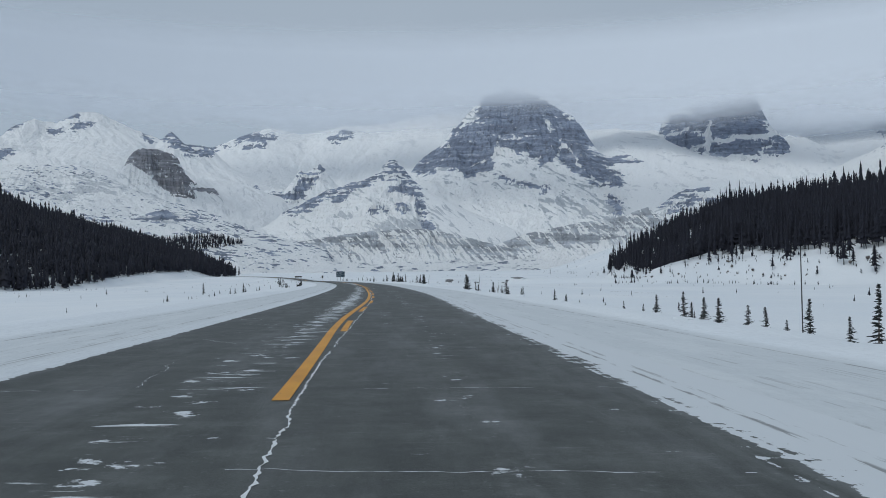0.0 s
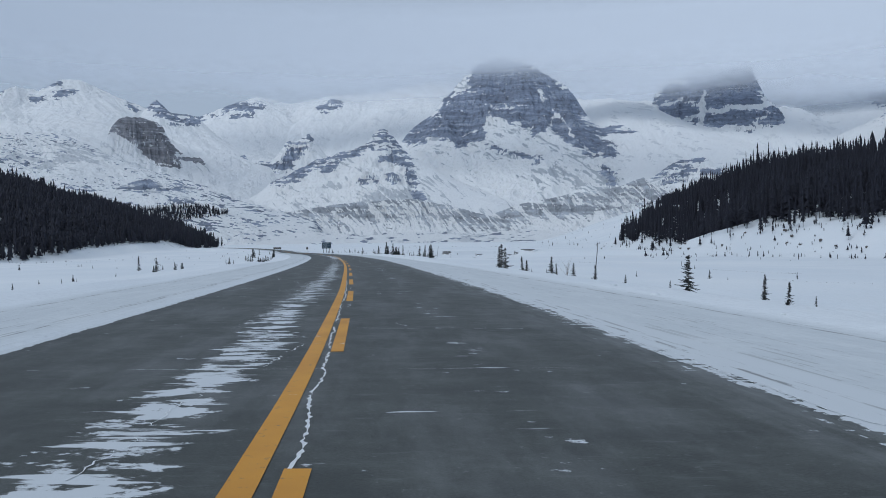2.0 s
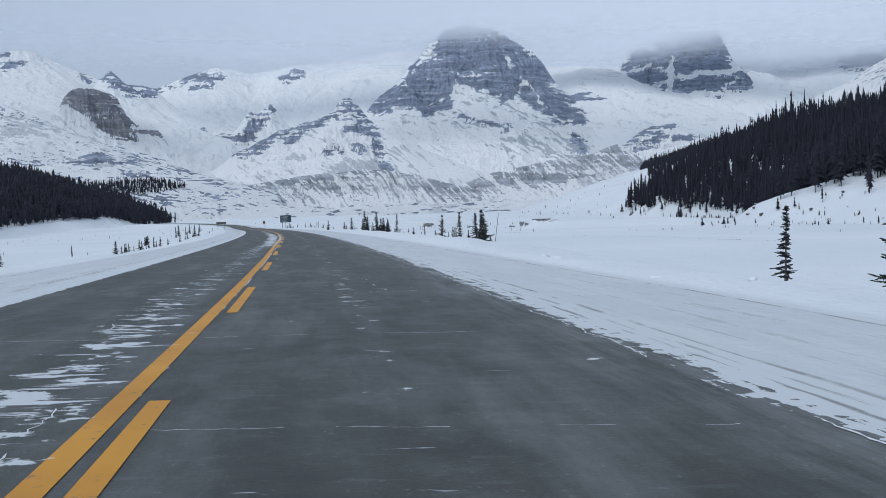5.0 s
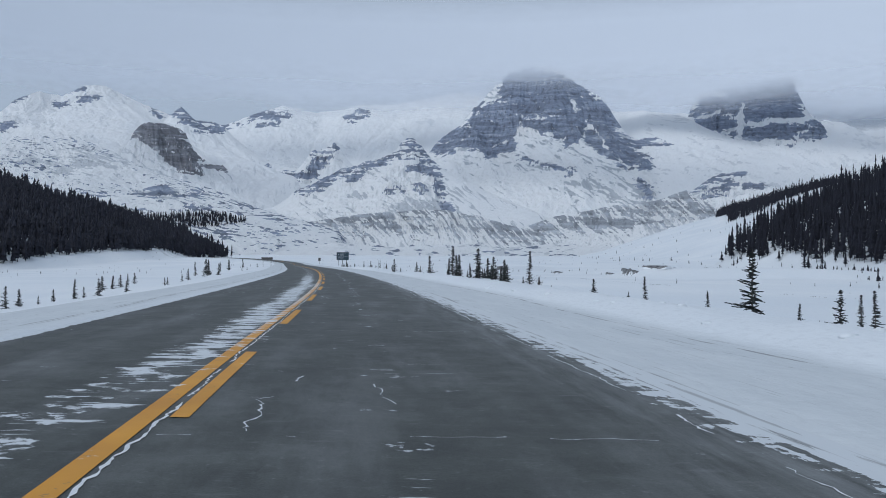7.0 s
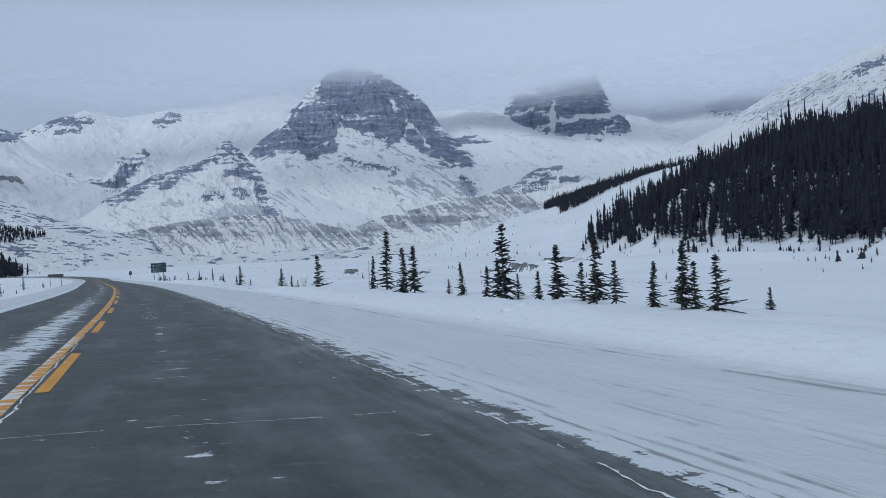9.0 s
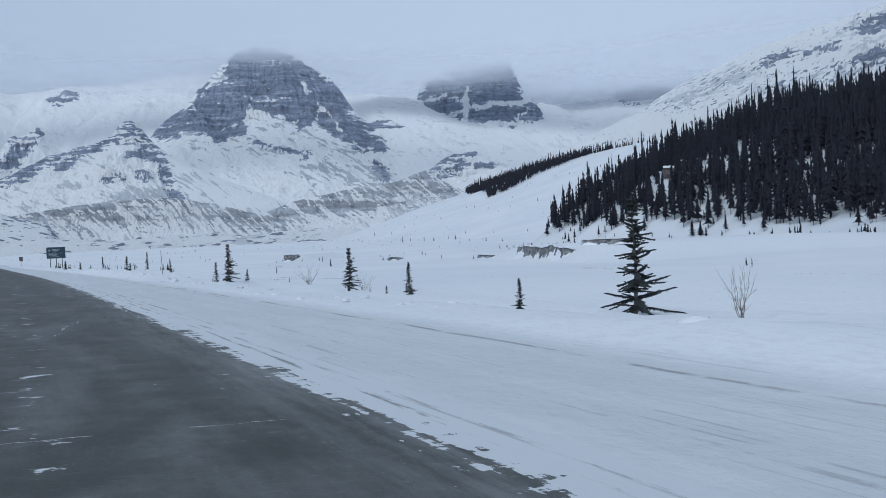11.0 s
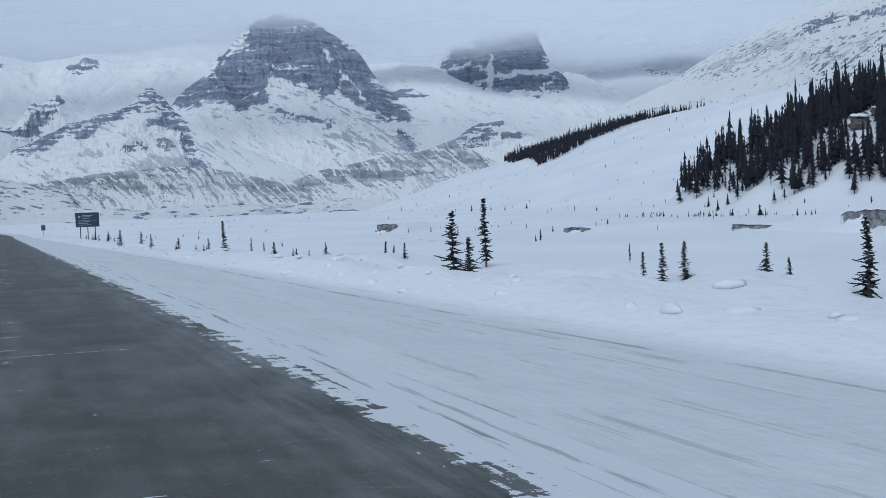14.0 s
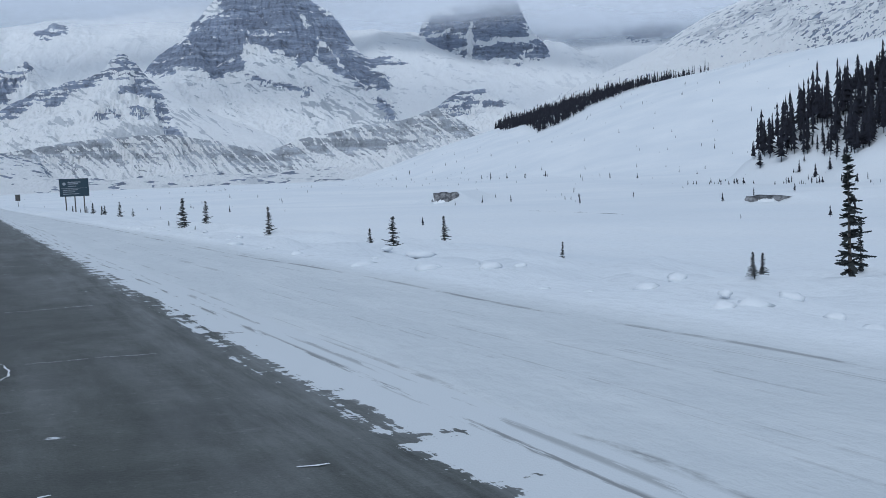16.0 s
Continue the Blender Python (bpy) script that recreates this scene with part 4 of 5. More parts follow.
relief("moraine_outwash", [(-20.97, 10.1), (-17.8, 18.6), (-14.17, 15), (-11.21, 21), (-7.46, 16.5), (-3.68, 20.5), (0.09, 15.8), (3.82, 21.6), (7.49, 16.8), (10.36, 20.4), (13.15, 11.3)], 940, 1290,
       mountain_mat("outwash_rock", 0.4), "low snowy hummocks with thin bare ledges at the valley head", 0.10, 3, 20, 0.06, 90, 5, 40, 141, 2.0,
       dash=0.9, grain=(1, 0.02))
relief("mountain_right_slope", [(12.0, 20), (13.1, 31), (16.2, 55), (18.8, 75), (21.5, 89), (23.7, 109), (25.6, 133), (28.1, 158), (30.6, 175), (32.9, 189), (35.6, 202), (38.1, 210), (40.6, 221),
       (44.6, 237), (49.7, 250), (62, 240), (80, 200)], 1250, 2250, mountain_mat("right_slope_rock", 0.45), "long snow-covered mountain slope with wind-scoured rock", 0.40, 25, 60, 0.055, 220, 24, 70, 121, 1.5, 0.3, 36,
       rocks=[(38.5, 196, 41.5, 205, 7), (41, 178, 44, 190, 8), (43, 210, 50, 225, 8), (38, 165, 40.5, 172, 5), (33, 172, 34.5, 180, 4), (35.5, 176, 37, 180, 3)],
       scours=[(28, 140, 33, 168, 8), (36, 180, 41, 190, 9), (30, 128, 36, 155, 7), (27, 128, 30, 146, 5), (37, 150, 44, 185, 9)], dash=0.8, grain=(1, 0.42))


# ---- clouds on the summits ----
def cloud_mat(name, low, high, soft, top):
    """Vapour that thickens from low to high and thins out again towards the top."""
    m = Mat(name)
    geo = m.node("ShaderNodeNewGeometry")
    sep = m.node("ShaderNodeSeparateXYZ")
    m.link(geo.outputs["Position"], sep.inputs[0])
    n = m.noise(m.coords(scale=(0.0020, 0.0020, 0.0045)), 1.0, 6, 0.55)
    f = m.math("DIVIDE", m.math("SUBTRACT", sep.outputs["Z"], low), high - low)
    f = m.math("ADD", f, m.math("MULTIPLY", m.math("SUBTRACT", n, 0.5), soft))
    rise, fade = m.node("ShaderNodeMapRange"), m.node("ShaderNodeMapRange")
    for r in (rise, fade):
        r.interpolation_type = "SMOOTHSTEP"
    m.link(f, rise.inputs["Value"])
    fade.inputs["From Min"].default_value, fade.inputs["From Max"].default_value = top - 0.55 * (top - high), top - 5
    fade.inputs["To Min"].default_value, fade.inputs["To Max"].default_value = 1.0, 0.0
    m.link(sep.outputs["Z"], fade.inputs["Value"])
    m.colour((0.72, 0.765, 0.83))
    m.rough(1.0)
    m.bsdf.inputs["Specular IOR Level"].default_value = 0.0
    m.link(m.math("MULTIPLY", rise.outputs["Result"], fade.outputs["Result"]), m.bsdf.inputs["Alpha"])
    return m.mat


def cloud(name, d, low, high, soft, b0, b1, label, top, slant=0.25):
    b = np.radians(np.arange(b0, b1, 1.0))
    z = np.array([low - (high - low) * 0.8, low, (low + high) / 2, high, (high + top) / 2, top])
    Bc, Zc = np.meshgrid(b, z)
    lean = slant * (Zc - low)
    pts = np.stack([VIEW[0] + (d + lean) * np.sin(Bc), VIEW[1] + (d + lean) * np.cos(Bc), Zc], -1)
    ob = new(name, grid_mesh(name, pts, cloud_mat(name + "_vapour", low, high, soft, top)))
    tagged(ob, label, "cloud", kind="structure")


cloud("backdrop_cloud_icefield", 4020, 520, 690, 0.9, 2, 70, "pale grey cloud hiding the far icefield", 1150)
cloud("backdrop_cloud_far", 3480, 565, 740, 1.1, -50, 70, "soft grey cloud hiding the icefield", 1000)
cloud("backdrop_cloud_near", 2450, 475, 585, 0.8, -50, 70, "low grey cloud deck over the mountains", 820)

# ---- woods ----
def spruce_template(seed, tiers, sides):
    """A slim spruce one metre high: ragged skirts on a stem, as vertices and triangles."""
    rnd = random.Random(seed)
    verts, tris = [], []
    for k in range(tiers):
        f = k / tiers
        z0 = 0.14 + 0.83 * f + rnd.uniform(-0.01, 0.01)
        z1 = min(1.0, z0 + 1.25 / tiers + 0.04)
        r = (0.098 * (1 - f) ** 0.85 + 0.010) * rnd.uniform(0.5, 1.3)
        top = len(verts)
        verts.append((0, 0, z1))
        turn = rnd.uniform(0, 6.3)
        for s in range(sides):
            a = turn + 6.2832 * s / sides
            rr = r * (rnd.uniform(0.75, 1.3) if s % 2 == 0 else rnd.uniform(0.3, 0.55))
            verts.append((rr * math.cos(a), rr * math.sin(a), z0 + (rnd.uniform(-0.03, 0.0) if s % 2 == 0 else 0.025)))
        for s in range(sides):
            tris.append((top, top + 1 + s, top + 1 + (s + 1) % sides))
    base = len(verts)
    for s in range(3):
        a = 2.094 * s
        verts.append((0.012 * math.cos(a), 0.012 * math.sin(a), -0.08))
    verts.append((0, 0, 0.9))
    for s in range(3):
        tris.append((base + s, base + (s + 1) % 3, base + 3))
    return np.array(verts), np.array(tris)


def wood(name, places, templates, label, broad=1.0):
    """Many spruces in one mesh. places: rows of x, y, z, height."""
    vs, fs, count = [], [], 0
    rnd = np.random.RandomState(len(places))
    kind = rnd.randint(0, len(templates), len(places))
    for k, (tv, tf) in enumerate(templates):
        p = places[kind == k]
        if not len(p):
            continue
        a = rnd.uniform(0, 6.28, len(p))
        wide = broad * rnd.uniform(0.7, 1.5, len(p)) * p[:, 3] * np.clip(9.0 / np.maximum(p[:, 3], 4.5), 0.8, 1.5)
        x = (tv[None, :, 0] * np.cos(a)[:, None] - tv[None, :, 1] * np.sin(a)[:, None]) * wide[:, None] + p[:, 0:1]
        y = (tv[None, :, 0] * np.sin(a)[:, None] + tv[None, :, 1] * np.cos(a)[:, None]) * wide[:, None] + p[:, 1:2]
        z = tv[None, :, 2] * p[:, 3:4] + p[:, 2:3]
        vs.append(np.stack([x, y, z], -1).reshape(-1, 3))
        fs.append((tf[None] + (count + np.arange(len(p)) * len(tv))[:, None, None]).reshape(-1, 3))
        count += len(p) * len(tv)
    v, f = np.concatenate(vs), np.concatenate(fs)
    me = bpy.data.meshes.new(name)
    me.vertices.add(len(v))
    me.vertices.foreach_set("co", v.reshape(-1).astype(np.float32))
    me.loops.add(f.size)
    me.loops.foreach_set("vertex_index", f.reshape(-1).astype(np.int32))
    me.polygons.add(len(f))
    me.polygons.foreach_set("loop_start", np.arange(0, f.size, 3, dtype=np.int32))
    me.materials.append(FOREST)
    me.update(calc_edges=True)
    return tagged(new(name, me), label, "forest", kind="stuff")


def scatter(x0, x1, y0, y1, n, seed, keep, h0, h1):
    rnd = np.random.RandomState(seed)
    x, y = rnd.uniform(x0, x1, n), rnd.uniform(y0, y1, n)
    ok = keep(x, y, rnd.uniform(0, 1, n))
    x, y = x[ok], y[ok]
    h = rnd.uniform(h0, h1, len(x)) * np.where(rnd.uniform(0, 1, len(x)) < 0.35, rnd.uniform(0.4, 0.8, len(x)), 1.0) * np.where(rnd.uniform(0, 1, len(x)) < 0.12, 1.3, 1.0) * (1 + 0.3 * smooth_noise(x * 0.05, y * 0.05, seed))
    if keep is east_keep:
        h = h * (0.30 + 0.70 * ease(1, 14, east_depth(x, y)))
    return np.stack([x, y, ground_z(x, y), h], -1)


NEAR_SPRUCE = [spruce_template(s, 13, 8) for s in range(6)]
MID_SPRUCE = [spruce_template(20 + s, 7, 8) for s in range(4)]
FAR_SPRUCE = [spruce_template(40 + s, 4, 6) for s in range(3)]


def east_keep(x, y, r):
    d = east_depth(x, y)
    edge = 0.5 + 2.5 * (1 + smooth_noise(x * 0.1, y * 0.1, 79)) + 9 * ease(305, 262, y) + 5 * smooth_noise(x * 0.06, y * 0.06, 77) * ease(300, 240, y)
    gaps = smooth_noise(x * 0.045, y * 0.045, 78)
    thick = np.where(gaps > 0.55, 0.3, 1.0) * ease(edge, edge + 8, d) * (0.55 + 0.45 * ease(10, 32, d))
    # the great boulder stands free on its slope
    t = np.clip((80 - x) * 0.59 + (417 - y) * 0.81, -2, 15)
    clear = np.hypot(80 - 0.59 * t - x, 417 - 0.81 * t - y) < 2.7
    open_slope = (np.abs(y - 386) < 10) & (d < 7) & (r > 0.3)
    return (d > 0.5) & ~clear & ~open_slope & (r < np.maximum(thick, 0.10 * ease(1, 5, d)))


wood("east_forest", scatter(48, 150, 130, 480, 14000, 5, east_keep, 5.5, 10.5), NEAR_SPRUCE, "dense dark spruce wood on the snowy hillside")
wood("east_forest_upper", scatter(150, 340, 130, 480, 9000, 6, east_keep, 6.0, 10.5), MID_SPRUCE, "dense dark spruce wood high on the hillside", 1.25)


def west_keep(x, y, r):
    w = np.minimum(-245 - 25 * np.sin(y * 0.008) - x, (900 - y) * 0.8)
    gaps = smooth_noise(x * 0.02, y * 0.02, 80)
    return (w > 1) & (r < ease(1, 9 + 7 * gaps, w) + 0.03)


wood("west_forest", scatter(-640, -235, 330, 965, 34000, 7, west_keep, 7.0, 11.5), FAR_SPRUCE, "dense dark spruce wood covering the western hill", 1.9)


def strip_keep(x, y, r):
    """A band that lies aslant on the slope: bearing and reach from a point beside the road."""
    b, d = np.degrees(np.arctan2(x + 41.5, y - 241)), np.hypot(x + 41.5, y - 241)
    b = b + 0.25 * smooth_noise(x * 0.03, y * 0.03, 83)
    near = np.interp(b, [16, 17, 18, 20, 22, 24, 26.3, 28.5], [960, 820, 700, 725, 755, 770, 785, 785])
    end = np.interp(b, [16, 17, 18, 20, 22, 24, 26.3, 28.5], [1060, 1060, 1020, 950, 885, 850, 825, 800])
    sparse = np.where(smooth_noise(x * 0.05, y * 0.03, 84) > 0.35, 0.2, 0.85) * np.interp(b, [26, 27.5], [1.0, 0.25])
    return (b > 16) & (b < 28.5) & (d > near) & (d < end) & (r < sparse)


wood("strip_forest", scatter(150, 360, 850, 1290, 11000, 8, strip_keep, 5.5, 10.0), FAR_SPRUCE, "band of dark spruces across the far snow slope", 1.0)
rnd = np.random.RandomState(9)
slope = FOLD[4:70]
pick = slope.reshape(-1, 3)[rnd.randint(0, slope.shape[0] * slope.shape[1], 12000)]
bearing = np.degrees(np.arctan2(pick[:, 0] - VIEW[0], pick[:, 1] - VIEW[1]))
rise = (pick[:, 2] - VIEW[2]) / np.hypot(pick[:, 0] - VIEW[0], pick[:, 1] - VIEW[1]) * 1000
belt = pick[(bearing > -33) & (bearing < -17.0) & (np.abs(rise - 43 - 5 * smooth_noise(bearing * 0.7, bearing * 0, 5)) < 7.5 * ease(-16.8, -19.5, bearing))]
far = np.concatenate([belt + rnd.uniform(-3, 3, belt.shape) * (1, 1, 0), rnd.uniform(7, 11, (len(belt), 1))], 1)
wood("foothill_forest", far, FAR_SPRUCE, "thin dark belt of spruces at the foot of the mountain", 1.5)


# ---- roadside spruces ----
def conifer(name, seed, lush, label):
    """A stunted spruce one metre high: tapered trunk and whorls of drooping sprays."""
    rnd = random.Random(seed)
    thing = new(name)
    bm = bmesh.new()
    lean = (rnd.uniform(-0.04, 0.04), rnd.uniform(-0.04, 0.04))
    at = lambda z: Vector((lean[0] * z + 0.012 * math.sin(z * 5 + seed), lean[1] * z, z))
    steps = [-0.12, 0.0, 0.2, 0.4, 0.6, 0.8, 1.0]
    for a, b in zip(steps, steps[1:]):
        rod(bm, at(a), at(b), 0.020 * (1.06 - max(a, 0)), 0.020 * (1.06 - max(b, 0)) if b < 1 else 0.002, 7)
    part("trunk", bm, BARK, thing)
    verts, faces = [], []
    z, lee = rnd.uniform(0.04, 0.14), rnd.uniform(0, 6.28)
    while z < 0.985:
        f = 1 - z
        reach = (0.31 * f ** 0.9 + 0.025) * lush * rnd.uniform(0.55, 1.2)
        for k in range(rnd.randint(7, 10)):
            a = rnd.uniform(0, 6.283)
            length = reach * rnd.uniform(0.35, 1.2) * (1 + 0.3 * math.cos(a - lee))
            rise = rnd.uniform(-0.42, 0.22) + 0.30 * z
            out = Vector((math.cos(a), math.sin(a), rise)).normalized()
            side = Vector((-math.sin(a), math.cos(a), 0))
            root = at(z) + Vector((0, 0, rnd.uniform(-0.015, 0.015)))
            n = max(4, int(length / 0.022))
            for j in range(n):
                s = (j + 0.6) / n
                p = root + out * (length * s) + Vector((0, 0, -0.10 * length * s * s + 0.12 * length * max(0, s - 0.7)))
                size = (0.034 + 0.05 * length) * (1.15 - 0.6 * s) * rnd.uniform(0.7, 1.2)
                for way in (-1, 1):
                    tip = p + side * way * size + out * size * rnd.uniform(0.5, 1.1) + Vector((0, 0, rnd.uniform(-0.25, 0.12) * size))
                    i = len(verts)
                    verts += [p - out * size * 0.28 + Vector((0, 0, 0.004)), tip, p + out * size * 0.34 - Vector((0, 0, 0.012))]
                    faces.append((i, i + 1, i + 2))
                i = len(verts)
                verts += [p - out * size * 0.4, p + out * size * 0.6, p + Vector((0, 0, -size * 0.55)) + side * rnd.uniform(-0.3, 0.3) * size]
                faces.append((i, i + 1, i + 2))
        z += rnd.uniform(0.030, 0.072) * (1.1 - 0.4 * z)
    crown = new("crown", mesh_from("crown", verts, faces, NEEDLE))
    crown.parent = thing
    return tagged(thing, label, "tree", "roadside spruces")


SPRUCES = [conifer("spruce_tree", 1, 1.0, "small dark spruce standing in roadside snow"), conifer("spruce_tree", 2, 0.8, "slim dark spruce standing in roadside snow"),
           conifer("spruce_tree", 3, 1.15, "bushy dark spruce standing in roadside snow"), conifer("spruce_tree", 4, 0.62, "thin sparse spruce standing in roadside snow"),
           conifer("spruce_tree", 5, 0.95, "small weathered spruce standing in roadside snow")]
STAND_SOUTH = [  # x, y, height
    (7.0, 32.0, 0.93, 2), (7.1, 31.2, 0.59, 0), (7.24, 30.07, 0.85, 0), (7.14, 30.94, 0.3, 1), (6.0, 39.7, 0.42, 0), (8.9, 47.5, 1.0), (9.0, 52.1, 0.45), (3.7, 51.8, 0.7), (4.2, 49.5, 0.45), (4.2, 49.9, 0.35), (2.2, 63.3, 0.65), (8.1, 62.3, 0.3), (12.0, 55.0, 0.45),
    (7.5, 17.2, 1.2), (7.4, 18.3, 0.6), (7.9, 21.9, 0.9), (6.8, 20.3, 0.3), (7.6, 24.4, 0.7), (6.7, 23.0, 0.6), (6.1, 23.6, 0.7), 
    (2.0, 60.9, 0.6), (6.4, 63.9, 0.3), (4.9, 66.8, 0.4), (1.1, 67.0, 1.1), (0.8, 68.3, 0.3), (0.1, 72.7, 0.4), (-0.3, 78.5, 0.29), (-0.0, 81.9, 0.09), (10.3, 99.8, 0.62), (15.7, 126.0, 0.36), (-1.6, 90.0, 0.3), (1.7, 93.6, 0.95),
    (1.1, 100.6, 1.0), (2.0, 97.9, 0.2), (0.0, 101.7, 0.85), (0.1, 107.4, 1.4), (-1.5, 106.3, 0.3), (-2.1, 108.9, 1.2), (-1.8, 108.6, 0.95), (-3.3, 115.5, 1.9), (-3.6, 116.8, 2.2), (-3.7, 123.0, 2.1)]
STAND_MIDDLE = [  # with the kind of spruce, where it is known
    (-12.7, 150.7, 1.55, 3), (-12.2, 148.1, 0.52, 0), (-11.8, 146.3, 1.51, 0), (-11.6, 145.2, 1.23, 3), (-11.6, 144.8, 1.68, 2), (-11.5, 144.4, 1.46, 2), (-11.4, 144, 0.96, 2), (-11.2, 143, 0.35, 0),
    (-23.7, 205.6, 1.7, 1), (-21.8, 197.9, 0.92, 1), (-21.6, 197.2, 1.1, 0), (-21.3, 195.7, 0.71, 4),
    (-24.7, 210.3, 1.4, 1), (-24.2, 208.1, 2.37, 3), (-23.4, 204.3, 1.71, 0), (-22.6, 200.7, 0.5, 4), (-22.3, 199.5, 1.03, 1), (-21.6, 196.1, 2.12, 2), (-21.1, 194.1, 0.74, 0), (-20.9, 193, 1.39, 0),
    (-20.6, 191.8, 0.93, 2), (-20.5, 191.1, 1.49, 0), (-20.3, 190.3, 0.93, 4), (-20, 188.9, 0.9, 1), (-19.8, 187.9, 1.28, 0), (-19.7, 187.5, 0.9, 2), (-19.6, 186.8, 1.01, 2), (-18.2, 189.1, 0.23, 4),
    (-17.6, 188.6, 0.49, 0), (-18.7, 182.7, 0.38, 0), (-18.4, 181.1, 1.72, 3), (-18, 179.1, 0.48, 4), (-17.5, 176.7, 0.22, 0), (-16.3, 168.8, 0.61, 0), (-15.5, 165, 0.33, 4), (-15.2, 163.5, 0.8, 3),
    (-14.3, 158.8, 0.53, 1), (-13.8, 156.5, 1.52, 2), (-13.4, 154.5, 0.43, 1), (-13.3, 153.6, 0.12, 2), (-13.1, 153, 0.79, 2), (-13, 152.3, 0.61, 3), (-12.9, 151.9, 0.71, 3)]
STAND_NORTH = [
    (-30.2, 235.8, 1.4), (-29.2, 230.5, 0.9), (-29.4, 233.2, 0.3), (-29.0, 232.0, 0.3), (-27.3, 220.6, 1.9), (-28.5, 223.1, 0.6), (-34.2, 246.0, 1.7), (-33.4, 246.5, 0.5),
    (-31.6, 246.1, 0.25), (-34.8, 248.8, 1.0), (-41.8, 274.4, 1.25), (-41.6, 274.1, 0.8), (-40.6, 276.5, 1.4), (-39.0, 271.2, 0.7), (-39.2, 271.5, 0.5), (-38.7, 271.0, 0.65),
    (-38.2, 267.3, 0.95), (-38.0, 266.9, 0.35), (-38.5, 269.0, 0.45), (-38.4, 268.6, 0.3), (-42.1, 281.5, 0.6), (-48.0, 299.2, 0.3), (-48.2, 304.8, 0.4),
    (-45.0, 286.4, 0.48), (-44.5, 284.7, 0.17), (-44.5, 284.3, 0.28), (-44.4, 284.2, 0.28), (-44.1, 283.2, 0.24), (-43.5, 282.7, 0.09),
    (-48.3, 298.9, 0.28), (-47.05, 298.9, 1.36, 3), (-45.85, 300.2, 0.66, 3), (-45.25, 298.7, 0.55, 1), (-41.9, 281.3, 0.57), (-41.9, 279.6, 0.36), (-43.4, 285.9, 0.4)]
STAND_FAR = [
    (-48.5, 312.3, 0.7), (-50.1, 310.9, 0.8), (-50.4, 312.6, 0.4), (-52.7, 319.7, 0.9), (-55.3, 325.6, 0.3), (-55.8, 327.5, 1.2), (-56.7, 331.7, 0.3), (-55.1, 333.8, 1.1), (-61.1, 358.7, 0.6),
    (-63.0, 366.8, 1.2), (-66.0, 378.0, 0.9), (-68.5, 390.0, 1.1), (-71.0, 402.0, 0.8), (-70.0, 410.0, 1.2), 
    (-24.0, 62.0, 0.5), (-30.0, 84.0, 0.4), (-41.0, 122.0, 0.5)]

STAND_WEST = [
    (-58.2, 169.7, 2.2), (-53.4, 172.0, 1.3), (-52.6, 172.6, 1.2), (-32.6, 110.6, 1.2, 2), (-30.8, 105.4, 0.54, 0), (-30.5, 109.5, 0.5, 0), (-30.9, 112.2, 0.55, 0), (-29.2, 119.9, 0.67, 0), (-28.6, 119.3, 0.41, 2),
    (-36.0, 156.3, 0.90, 0), (-36.4, 158.3, 0.56, 2), (-36.6, 159.4, 0.64, 4), (-36.7, 160.0, 0.64, 0), (-36.9, 161.0, 0.62, 2), (-37.4, 163.4, 0.42, 1), (-37.8, 165.7, 0.82, 2), (-38.2, 167.2, 0.67, 0),
    (-38.5, 169.1, 0.35, 1), (-39.0, 171.2, 0.53, 0), (-39.6, 174.1, 0.90, 1), (-39.8, 175.4, 0.53, 0), (-40.3, 177.9, 0.88, 2), (-41.5, 183.7, 0.65, 2), (-44.0, 195.4, 0.55, 1), (-44.4, 196.8, 0.55, 0),
    (-45.7, 203.0, 0.60, 2), (-46.4, 206.2, 0.95, 2), (-48.8, 216.6, 0.63, 2), (-49.6, 220.2, 1.60, 0), (-51.8, 229.5, 1.25, 1), (-61.1, 267.4, 0.50, 2), (-65.7, 285.1, 0.45, 0),
    (-60.4, 245.4, 1.8), (-67.2, 268.4, 2.3), (-74.1, 295.3, 1.9), (-81.9, 323.8, 2.4), (-86.7, 349.4, 2.5), (-82.7, 348.3, 1.0, 2)]


def plant(k, x, y, h, kind=None):
    r = random.Random(int(x * 10) * 1000 + int(y * 10))
    z = float(ground_z(x, y))
    m = pose(x, y, z - 0.03, 0, 0, r.uniform(0, 360)) @ Matrix.Diagonal((h * r.uniform(0.75, 1.05), h * r.uniform(0.75, 1.05), h * 1.06, 1))
    return copy_thing(SPRUCES[k % len(SPRUCES) if kind is None else kind], m)


for k, (x, y, h, *kind) in enumerate(STAND_SOUTH + STAND_MIDDLE + STAND_NORTH + STAND_FAR + STAND_WEST):
    plant(k * 7 + int(h * 10), x, y, h, *kind)
for k, t in enumerate(SPRUCES):
    t.matrix_basis = pose(-46.0 - 1.7 * k, 190.0 + 5 * k, float(ground_z(-46.0 - 1.7 * k, 190.0 + 5 * k)) - 0.02)


